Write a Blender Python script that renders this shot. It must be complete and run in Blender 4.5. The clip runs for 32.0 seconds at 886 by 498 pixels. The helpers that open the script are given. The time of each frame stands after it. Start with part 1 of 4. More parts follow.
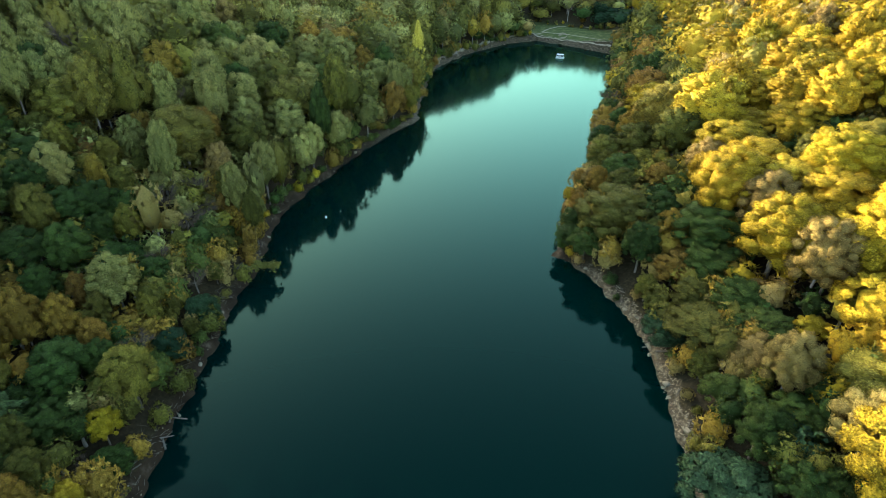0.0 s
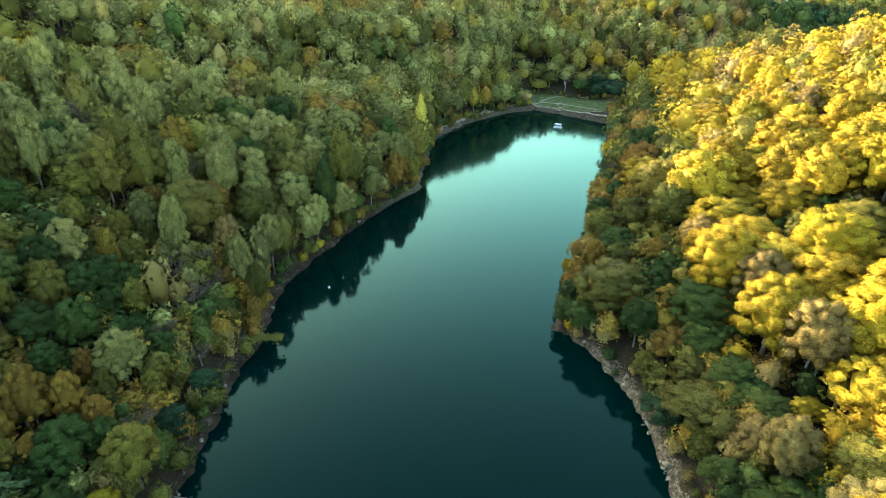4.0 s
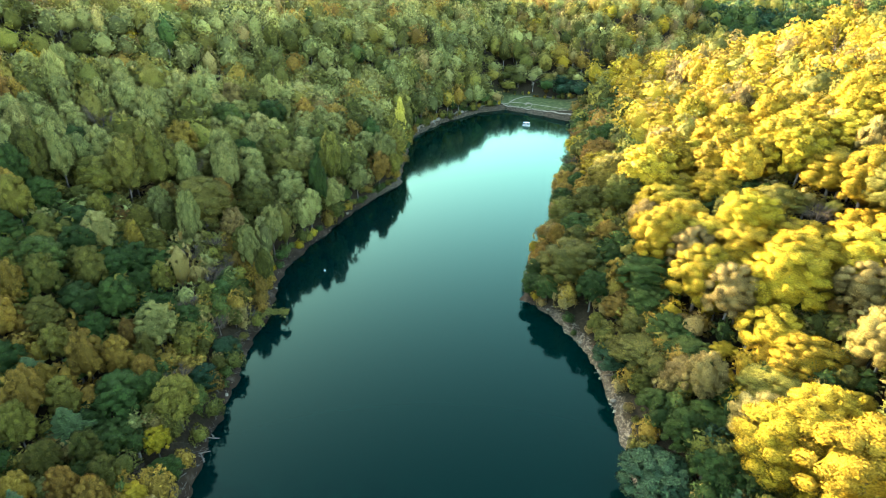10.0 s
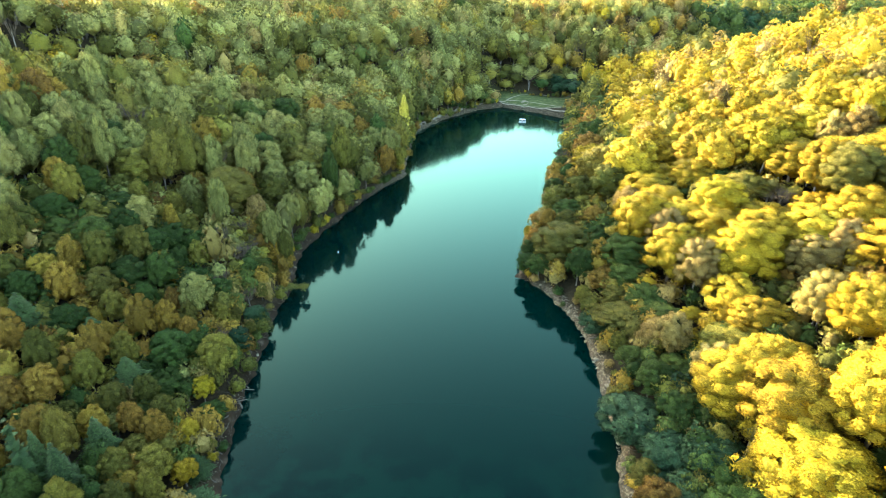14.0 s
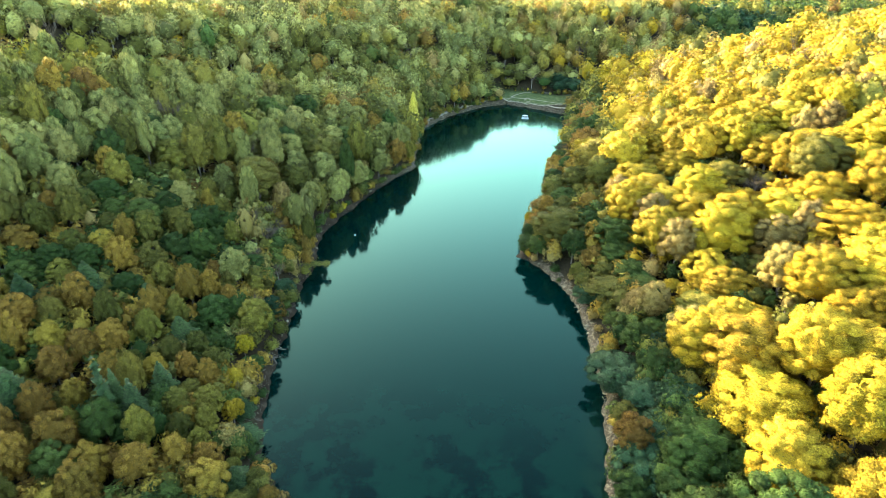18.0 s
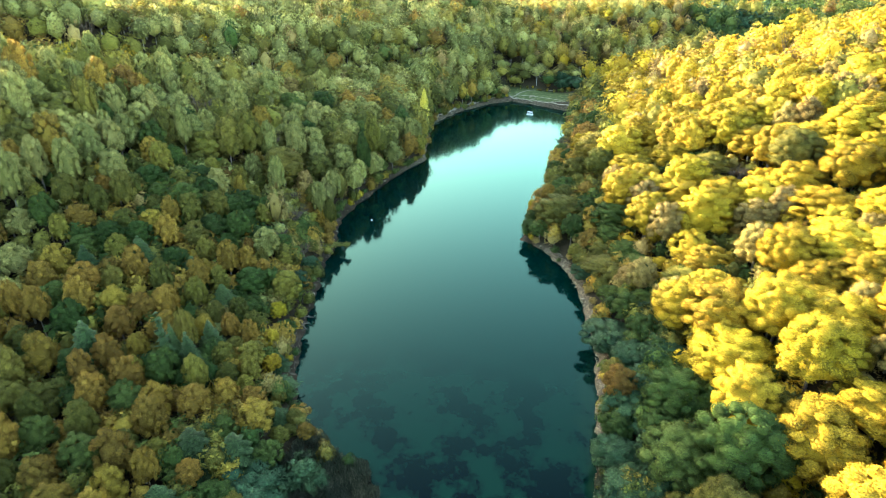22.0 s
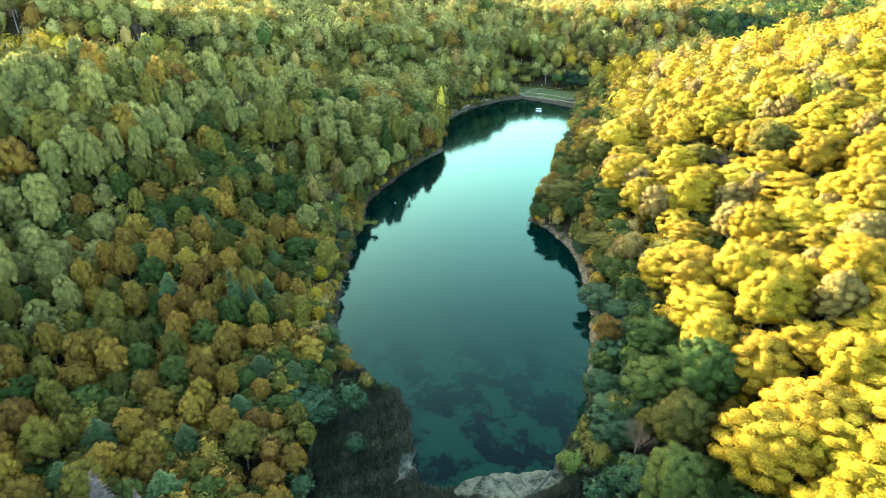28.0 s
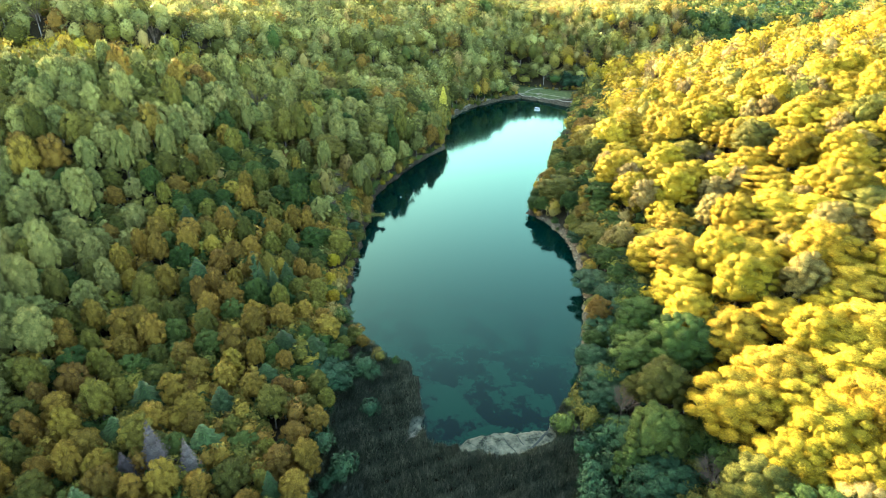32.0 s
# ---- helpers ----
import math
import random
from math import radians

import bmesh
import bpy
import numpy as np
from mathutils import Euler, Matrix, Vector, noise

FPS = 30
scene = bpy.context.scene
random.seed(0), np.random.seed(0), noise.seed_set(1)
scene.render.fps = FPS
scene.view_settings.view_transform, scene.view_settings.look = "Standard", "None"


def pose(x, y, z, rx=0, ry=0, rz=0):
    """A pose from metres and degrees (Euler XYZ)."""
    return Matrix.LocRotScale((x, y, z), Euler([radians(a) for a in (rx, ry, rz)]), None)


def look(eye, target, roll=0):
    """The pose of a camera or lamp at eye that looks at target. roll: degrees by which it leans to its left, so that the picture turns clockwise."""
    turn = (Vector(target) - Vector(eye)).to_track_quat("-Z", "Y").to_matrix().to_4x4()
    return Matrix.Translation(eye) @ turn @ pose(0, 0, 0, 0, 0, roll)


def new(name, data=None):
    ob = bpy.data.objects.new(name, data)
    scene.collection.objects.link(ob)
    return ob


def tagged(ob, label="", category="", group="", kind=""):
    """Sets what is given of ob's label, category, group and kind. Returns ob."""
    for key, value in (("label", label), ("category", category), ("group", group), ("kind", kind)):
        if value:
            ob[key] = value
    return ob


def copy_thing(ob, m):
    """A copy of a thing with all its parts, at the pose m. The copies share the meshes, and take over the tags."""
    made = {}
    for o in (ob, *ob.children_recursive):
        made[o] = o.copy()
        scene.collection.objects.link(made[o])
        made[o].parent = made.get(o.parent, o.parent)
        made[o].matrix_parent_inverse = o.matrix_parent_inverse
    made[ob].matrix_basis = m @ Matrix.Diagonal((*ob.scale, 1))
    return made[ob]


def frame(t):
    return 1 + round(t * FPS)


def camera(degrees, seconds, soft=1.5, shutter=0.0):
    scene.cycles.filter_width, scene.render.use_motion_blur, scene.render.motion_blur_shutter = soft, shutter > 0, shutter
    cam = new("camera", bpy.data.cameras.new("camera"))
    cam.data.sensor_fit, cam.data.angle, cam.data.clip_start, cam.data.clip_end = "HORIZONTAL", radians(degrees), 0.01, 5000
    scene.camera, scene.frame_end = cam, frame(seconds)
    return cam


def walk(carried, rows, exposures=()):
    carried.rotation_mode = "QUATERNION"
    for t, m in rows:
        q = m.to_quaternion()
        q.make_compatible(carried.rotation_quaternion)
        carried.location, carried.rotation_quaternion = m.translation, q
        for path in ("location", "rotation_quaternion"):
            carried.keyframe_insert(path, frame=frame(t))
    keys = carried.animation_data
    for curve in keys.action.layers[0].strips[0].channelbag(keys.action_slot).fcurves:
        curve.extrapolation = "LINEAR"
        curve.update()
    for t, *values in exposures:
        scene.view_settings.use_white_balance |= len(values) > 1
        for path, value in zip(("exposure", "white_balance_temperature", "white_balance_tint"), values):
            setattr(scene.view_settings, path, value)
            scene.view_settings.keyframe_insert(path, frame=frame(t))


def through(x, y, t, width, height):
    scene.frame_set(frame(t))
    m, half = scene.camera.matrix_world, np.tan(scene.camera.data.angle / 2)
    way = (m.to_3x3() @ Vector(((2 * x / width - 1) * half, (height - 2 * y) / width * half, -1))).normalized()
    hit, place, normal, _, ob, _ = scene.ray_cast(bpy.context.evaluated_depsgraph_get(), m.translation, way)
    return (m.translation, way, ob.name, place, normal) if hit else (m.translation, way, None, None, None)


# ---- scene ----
cam = camera(74.1, 32.0, soft=0.6)
PATH = [
    (0, (-2.141, 10.865, 71.486), (-2.388, 12.532, 70.408), 0.6),
    (0.5, (-2.092, 11.196, 72.129), (-2.35, 12.905, 71.124), 0.7),
    (1, (-2.131, 11.177, 72.679), (-2.398, 12.931, 71.755), 0.7),
    (1.5, (-2.139, 11.18, 73.202), (-2.408, 12.936, 72.284), 0.8),
    (2, (-2.14, 11.236, 73.9), (-2.412, 12.992, 72.982), 0.8),
    (2.5, (-2.22, 11.238, 74.437), (-2.493, 12.994, 73.52), 0.8),
    (4.5, (-2.024, 9.629, 76.891), (-2.283, 11.388, 75.976), 0.9),
    (5, (-1.866, 8.541, 77.361), (-2.115, 10.302, 76.447), 0.9),
    (5.5, (-1.845, 7.246, 77.935), (-2.083, 9.009, 77.021), 0.9),
    (6, (-1.811, 5.755, 78.454), (-2.038, 7.519, 77.54), 0.9),
    (6.5, (-1.59, 4.165, 78.997), (-1.81, 5.93, 78.081), 0.9),
    (7, (-1.573, 2.488, 79.507), (-1.785, 4.253, 78.59), 1.0),
    (7.5, (-1.402, 0.639, 79.963), (-1.608, 2.405, 79.047), 0.9),
    (8, (-1.34, -1.305, 80.378), (-1.54, 0.462, 79.462), 1.0),
    (8.5, (-1.238, -3.292, 80.914), (-1.433, -1.526, 79.997), 0.9),
    (9, (-1.165, -5.305, 81.376), (-1.355, -3.538, 80.458), 0.9),
    (9.5, (-1.102, -7.355, 81.867), (-1.288, -5.588, 80.949), 0.9),
    (10, (-0.879, -9.457, 82.312), (-1.063, -7.691, 81.393), 0.9),
    (10.5, (-0.756, -11.535, 82.74), (-0.938, -9.768, 81.821), 0.9),
    (11, (-0.681, -13.728, 83.095), (-0.861, -11.961, 82.176), 0.9),
    (11.5, (-0.518, -15.886, 83.532), (-0.697, -14.118, 82.613), 0.9),
    (12, (-0.46, -18.13, 84.115), (-0.638, -16.363, 83.195), 0.8),
    (12.5, (-0.411, -20.275, 84.589), (-0.589, -18.509, 83.668), 0.8),
    (13, (-0.448, -22.439, 84.875), (-0.626, -20.673, 83.954), 0.8),
    (13.5, (-0.379, -24.601, 85.297), (-0.558, -22.835, 84.375), 0.8),
    (14, (-0.163, -26.842, 85.657), (-0.343, -25.076, 84.736), 0.8),
    (14.5, (0.048, -29.058, 85.942), (-0.135, -27.292, 85.021), 0.8),
    (16.5, (0.365, -38.18, 87.77), (0.177, -36.417, 86.846), 0.7),
    (17, (0.389, -40.447, 88.246), (0.2, -38.683, 87.321), 0.7),
    (17.5, (0.492, -42.617, 88.586), (0.301, -40.853, 87.662), 0.7),
    (18, (0.682, -44.794, 88.958), (0.487, -43.032, 88.034), 0.7),
    (18.5, (0.75, -47.026, 89.398), (0.553, -45.263, 88.473), 0.7),
    (19, (0.848, -49.258, 89.864), (0.649, -47.497, 88.938), 0.7),
    (19.5, (0.935, -51.487, 90.257), (0.733, -49.726, 89.331), 0.7),
    (20, (0.983, -53.719, 90.6), (0.78, -51.958, 89.674), 0.6),
    (20.5, (1.09, -55.944, 91.079), (0.884, -54.184, 90.151), 0.7),
    (21, (1.22, -58.195, 91.459), (1.011, -56.436, 90.531), 0.7),
    (21.5, (1.268, -60.391, 91.913), (1.057, -58.632, 90.984), 0.6),
    (22, (1.202, -62.507, 92.189), (0.989, -60.749, 91.26), 0.7),
    (22.5, (1.236, -64.663, 92.593), (1.021, -62.905, 91.664), 0.7),
    (23, (1.352, -66.905, 93.037), (1.134, -65.148, 92.107), 0.6),
    (23.5, (1.344, -69.126, 93.419), (1.124, -67.369, 92.489), 0.6),
    (24, (1.444, -71.3, 93.811), (1.221, -69.543, 92.881), 0.7),
    (24.5, (1.468, -73.487, 94.287), (1.243, -71.732, 93.356), 0.7),
    (25, (1.567, -75.737, 94.747), (1.339, -73.982, 93.815), 0.7),
    (25.5, (1.581, -77.912, 95.097), (1.35, -76.157, 94.166), 0.7),
    (27.5, (1.83, -86.768, 96.922), (1.588, -85.015, 95.99), 0.7),
    (28, (1.814, -88.967, 97.421), (1.571, -87.215, 96.487), 0.8),
    (28.5, (1.95, -91.059, 97.823), (1.703, -89.307, 96.889), 0.8),
    (29, (2.044, -93.249, 98.224), (1.794, -91.498, 97.29), 0.8),
    (29.5, (2.084, -95.417, 98.624), (1.831, -93.666, 97.691), 0.8),
    (30, (2.164, -97.676, 99.082), (1.908, -95.926, 98.149), 0.8),
    (30.5, (2.241, -99.716, 99.515), (1.981, -97.966, 98.581), 0.8),
    (31, (2.19, -101.542, 99.942), (1.93, -99.793, 99.008), 0.8),
    (31.5, (2.318, -102.739, 100.498), (2.064, -100.99, 99.562), 0.8),
    (32, (2.387, -103.477, 100.906), (2.145, -101.725, 99.971), 0.8),
]
walk(cam, [(t, look(eye, target, roll)) for t, eye, target, roll in PATH],
     exposures=[(0.0, 3.95, 6400, 6), (2.0, 4.02, 6400, 6), (5.0, 4.35, 6400, 6), (9.0, 4.62, 6400, 6), (14.0, 4.72, 6400, 6), (32.0, 4.72, 6400, 6)])
# ---------------------------------------------------------------- world, sun and exposure
SUN_EL, SUN_AZ = 8.7, 50.0          # degrees above the horizon, degrees to the left of +y
SUN_DIR = Vector((-math.sin(radians(SUN_AZ)) * math.cos(radians(SUN_EL)),
                  math.cos(radians(SUN_AZ)) * math.cos(radians(SUN_EL)), math.sin(radians(SUN_EL))))
world = bpy.data.worlds.new("sky")
scene.world = world
world.use_nodes = True
wn = world.node_tree
sky = wn.nodes.new("ShaderNodeTexSky")
sky.sky_type, sky.sun_disc = "NISHITA", False
sky.sun_elevation, sky.sun_rotation = radians(SUN_EL), radians(-SUN_AZ)
sky.air_density, sky.dust_density, sky.ozone_density = 1.0, 2.2, 1.0
wn.nodes["Background"].inputs["Strength"].default_value = 0.15
wn.links.new(sky.outputs[0], wn.nodes["Background"].inputs["Color"])
sun = new("sun", bpy.data.lights.new("sun", "SUN"))
sun.data.energy, sun.data.angle, sun.data.color = 3.1, radians(0.6), (1.0, 0.80, 0.45)
sun.matrix_world = look((0, 0, 200), Vector((0, 0, 200)) - SUN_DIR)


# ---------------------------------------------------------------- materials
def material(name):
    m = bpy.data.materials.new(name)
    m.use_nodes = True
    return m, m.node_tree.nodes, m.node_tree.links, m.node_tree.nodes["Principled BSDF"]


def ramp(nodes, stops):
    r = nodes.new("ShaderNodeValToRGB")
    while len(r.color_ramp.elements) < len(stops):
        r.color_ramp.elements.new(0.5)
    for e, (at, c) in zip(r.color_ramp.elements, stops):
        e.position, e.color = at, (*c, 1)
    return r


def noise_node(nodes, links, scale, detail=4.0, rough=0.6, coords=None):
    n = nodes.new("ShaderNodeTexNoise")
    n.inputs["Scale"].default_value, n.inputs["Detail"].default_value, n.inputs["Roughness"].default_value = scale, detail, rough
    if coords is not None:
        links.new(coords, n.inputs["Vector"])
    return n


def mix_rgb(nodes, links, kind, fac, a, b):
    m = nodes.new("ShaderNodeMix")
    m.data_type, m.blend_type = "RGBA", kind
    for socket, value in ((m.inputs[0], fac), (m.inputs[6], a), (m.inputs[7], b)):
        if isinstance(value, bpy.types.NodeSocket):
            links.new(value, socket)
        else:
            socket.default_value = value if isinstance(value, float) else (*value, 1)
    return m.outputs[2]


def value_math(nodes, links, op, a, b=0.0):
    m = nodes.new("ShaderNodeMath")
    m.operation = op
    for socket, value in ((m.inputs[0], a), (m.inputs[1], b)):
        if isinstance(value, bpy.types.NodeSocket):
            links.new(value, socket)
        else:
            socket.default_value = value
    return m.outputs[0]


def leaf_material(name, dark, mid, light, through=0.25):
    """Leaves: the tone differs from tree to tree and, less, from spray to spray; some light comes through."""
    m, n, l, bsdf = material(name)
    info, geo, tone = n.new("ShaderNodeObjectInfo"), n.new("ShaderNodeNewGeometry"), n.new("ShaderNodeAttribute")
    tone.attribute_name = "tone"
    tree = value_math(n, l, "FRACT", value_math(n, l, "ADD", info.outputs["Random"], tone.outputs["Fac"]))
    r = ramp(n, [(0.0, dark), (0.5, mid), (1.0, light)])
    both = value_math(n, l, "ADD", value_math(n, l, "MULTIPLY", tree, 0.80), value_math(n, l, "MULTIPLY", geo.outputs["Random Per Island"], 0.20))
    l.new(both, r.inputs[0])
    hue = n.new("ShaderNodeHueSaturation")
    hue.inputs["Saturation"].default_value = 1.03
    l.new(r.outputs[0], hue.inputs["Color"])
    l.new(value_math(n, l, "ADD", 0.60, value_math(n, l, "MULTIPLY", geo.outputs["Random Per Island"], 0.80)), hue.inputs["Value"])
    l.new(value_math(n, l, "ADD", 0.488, value_math(n, l, "MULTIPLY", value_math(n, l, "FRACT", value_math(n, l, "MULTIPLY", tree, 7.0)), 0.024)), hue.inputs["Hue"])
    co = n.new("ShaderNodeTexCoord").outputs["Object"]
    speck = noise_node(n, l, 6.6, 3.0, 0.75, co)
    fleck = ramp(n, [(0.34, (0.52, 0.52, 0.52)), (0.66, (1.45, 1.45, 1.45))])
    l.new(speck.outputs[0], fleck.inputs[0])
    tint = mix_rgb(n, l, "MULTIPLY", 1.0, hue.outputs[0], fleck.outputs[0])
    l.new(tint, bsdf.inputs["Base Color"])
    bp = n.new("ShaderNodeBump")
    bp.inputs["Strength"].default_value, bp.inputs["Distance"].default_value = 1.0, 0.22
    l.new(speck.outputs[0], bp.inputs["Height"])
    l.new(bp.outputs[0], bsdf.inputs["Normal"])
    bsdf.inputs["Roughness"].default_value = 0.65
    bsdf.inputs["Specular IOR Level"].default_value = 0.06
    t = n.new("ShaderNodeBsdfTranslucent")
    l.new(tint, t.inputs["Color"])
    l.new(bp.outputs[0], t.inputs["Normal"])
    mixer = n.new("ShaderNodeMixShader")
    mixer.inputs[0].default_value = through
    l.new(bsdf.outputs[0], mixer.inputs[1])
    l.new(t.outputs[0], mixer.inputs[2])
    gaps = noise_node(n, l, 5.6, 2.0, 0.6, co)
    hole, clear, leafy = ramp(n, [(0.385, (0, 0, 0)), (0.415, (1, 1, 1))]), n.new("ShaderNodeBsdfTransparent"), n.new("ShaderNodeMixShader")
    l.new(gaps.outputs[0], hole.inputs[0])
    l.new(hole.outputs[0], leafy.inputs[0])
    l.new(clear.outputs[0], leafy.inputs[1])
    l.new(mixer.outputs[0], leafy.inputs[2])
    l.new(leafy.outputs[0], n["Material Output"].inputs["Surface"])
    return m


def plain_material(name, stops, scale=3.0, rough=0.85, bump=0.4, detail=6.0, distance=0.05):
    m, n, l, bsdf = material(name)
    co = n.new("ShaderNodeTexCoord").outputs["Object"]
    a, b = noise_node(n, l, scale, detail, 0.65, co), noise_node(n, l, scale * 0.13, 3.0, 0.5, co)
    r = ramp(n, stops)
    l.new(value_math(n, l, "ADD", value_math(n, l, "MULTIPLY", a.outputs[0], 0.6), value_math(n, l, "MULTIPLY", b.outputs[0], 0.4)), r.inputs[0])
    l.new(r.outputs[0], bsdf.inputs["Base Color"])
    bsdf.inputs["Roughness"].default_value = rough
    bsdf.inputs["Specular IOR Level"].default_value = 0.5 if rough < 0.6 else 0.06
    bp = n.new("ShaderNodeBump")
    bp.inputs["Strength"].default_value, bp.inputs["Distance"].default_value = bump, distance
    l.new(a.outputs[0], bp.inputs["Height"])
    l.new(bp.outputs[0], bsdf.inputs["Normal"])
    return m


LEAF = {
    "green": leaf_material("green_leaves", (0.022, 0.042, 0.011), (0.042, 0.068, 0.016), (0.078, 0.100, 0.024), 0.30),
    # leaves toned paler; the pale colour stands in for haze on far slopes
    "hazed": leaf_material("haze_toned_leaves", (0.128, 0.138, 0.044), (0.200, 0.200, 0.062), (0.270, 0.250, 0.080), 0.42),
    "olive": leaf_material("olive_leaves", (0.054, 0.060, 0.014), (0.108, 0.104, 0.023), (0.186, 0.160, 0.032), 0.36),
    "yellow": leaf_material("yellow_leaves", (0.155, 0.118, 0.013), (0.258, 0.186, 0.019), (0.360, 0.260, 0.032), 0.18),
    "ochre": leaf_material("ochre_leaves", (0.100, 0.064, 0.016), (0.178, 0.118, 0.024), (0.262, 0.184, 0.034), 0.28),
    "tan": leaf_material("tan_leaves", (0.135, 0.100, 0.032), (0.190, 0.142, 0.046), (0.250, 0.192, 0.064), 0.30),
    "spruce": leaf_material("spruce_needles", (0.018, 0.032, 0.012), (0.030, 0.050, 0.018), (0.048, 0.074, 0.025), 0.15),
    "pine": leaf_material("pine_needles", (0.013, 0.032, 0.014), (0.021, 0.046, 0.020), (0.038, 0.068, 0.028), 0.2),
    "dead_spruce": leaf_material("dead_boughs", (0.034, 0.028, 0.024), (0.056, 0.047, 0.041), (0.086, 0.074, 0.064), 0.1),
    "poplar": leaf_material("poplar_leaves", (0.34, 0.285, 0.045), (0.45, 0.37, 0.07), (0.50, 0.42, 0.085)),
    "reed": leaf_material("reed_blades", (0.020, 0.032, 0.021), (0.060, 0.078, 0.052), (0.160, 0.176, 0.124), 0.3),
}
BARK = plain_material("bark", [(0.3, (0.055, 0.045, 0.036)), (0.7, (0.150, 0.130, 0.105))], 4.0, 0.95, 0.8)
PALE_BARK = plain_material("pale_bark", [(0.3, (0.10, 0.09, 0.075)), (0.7, (0.24, 0.22, 0.19))], 3.0, 0.9, 0.6)
TWIG = plain_material("bare_twigs", [(0.3, (0.040, 0.030, 0.020)), (0.7, (0.095, 0.074, 0.050))], 2.0, 0.95, 0.3)


def ground_material():
    """Leaf litter in the wood, bare soil and stones along the shore, grass on the dam."""
    m, n, l, bsdf = material("forest_floor")
    co = n.new("ShaderNodeTexCoord").outputs["Object"]
    fine, mid, broad = noise_node(n, l, 1.6, 8.0, 0.7, co), noise_node(n, l, 0.35, 5.0, 0.6, co), noise_node(n, l, 0.03, 3.0, 0.5, co)
    litter = ramp(n, [(0.30, (0.010, 0.009, 0.005)), (0.55, (0.024, 0.019, 0.010)), (0.75, (0.055, 0.038, 0.018))])
    l.new(fine.outputs[0], litter.inputs[0])
    soil = ramp(n, [(0.30, (0.008, 0.006, 0.004)), (0.58, (0.021, 0.015, 0.009)), (0.82, (0.080, 0.064, 0.046))])
    l.new(mid.outputs[0], soil.inputs[0])
    grass = ramp(n, [(0.30, (0.018, 0.030, 0.009)), (0.52, (0.042, 0.056, 0.017)), (0.72, (0.150, 0.140, 0.065))])
    l.new(value_math(n, l, "ADD", value_math(n, l, "MULTIPLY", mid.outputs[0], 0.5), value_math(n, l, "MULTIPLY", fine.outputs[0], 0.5)), grass.inputs[0])
    bank, turf = n.new("ShaderNodeAttribute"), n.new("ShaderNodeAttribute")
    bank.attribute_name, turf.attribute_name = "bank", "turf"
    edge = value_math(n, l, "ADD", bank.outputs["Fac"], value_math(n, l, "MULTIPLY", value_math(n, l, "SUBTRACT", mid.outputs[0], 0.5), 1.2))
    edge_r = ramp(n, [(0.35, (0, 0, 0)), (0.6, (1, 1, 1))])
    l.new(edge, edge_r.inputs[0])
    sand, pale = n.new("ShaderNodeAttribute"), ramp(n, [(0.32, (0.012, 0.010, 0.006)), (0.52, (0.050, 0.040, 0.025)), (0.72, (0.200, 0.168, 0.110))])
    sand.attribute_name = "sand"
    l.new(fine.outputs[0], pale.inputs[0])
    shore = mix_rgb(n, l, "MIX", sand.outputs["Fac"], soil.outputs[0], pale.outputs[0])
    c = mix_rgb(n, l, "MIX", edge_r.outputs[0], litter.outputs[0], shore)
    c = mix_rgb(n, l, "MIX", turf.outputs["Fac"], c, grass.outputs[0])
    mud = n.new("ShaderNodeAttribute")
    mud.attribute_name = "mud"
    crack_r = ramp(n, [(0.40, (0.007, 0.010, 0.007)), (0.48, (0.032, 0.037, 0.026)), (0.68, (0.082, 0.088, 0.060))])
    l.new(value_math(n, l, "ADD", value_math(n, l, "MULTIPLY", mid.outputs[0], 0.6), value_math(n, l, "MULTIPLY", fine.outputs[0], 0.4)), crack_r.inputs[0])
    c = mix_rgb(n, l, "MIX", mud.outputs["Fac"], c, crack_r.outputs[0])
    c = mix_rgb(n, l, "MULTIPLY", 0.5, c, mix_rgb(n, l, "MIX", broad.outputs[0], (0.55, 0.5, 0.45), (1.3, 1.3, 1.3)))
    l.new(c, bsdf.inputs["Base Color"])
    bsdf.inputs["Roughness"].default_value = 0.95
    bsdf.inputs["Specular IOR Level"].default_value = 0.04
    bp = n.new("ShaderNodeBump")
    bp.inputs["Strength"].default_value, bp.inputs["Distance"].default_value = 0.8, 0.25
    l.new(fine.outputs[0], bp.inputs["Height"])
    l.new(bp.outputs[0], bsdf.inputs["Normal"])
    return m


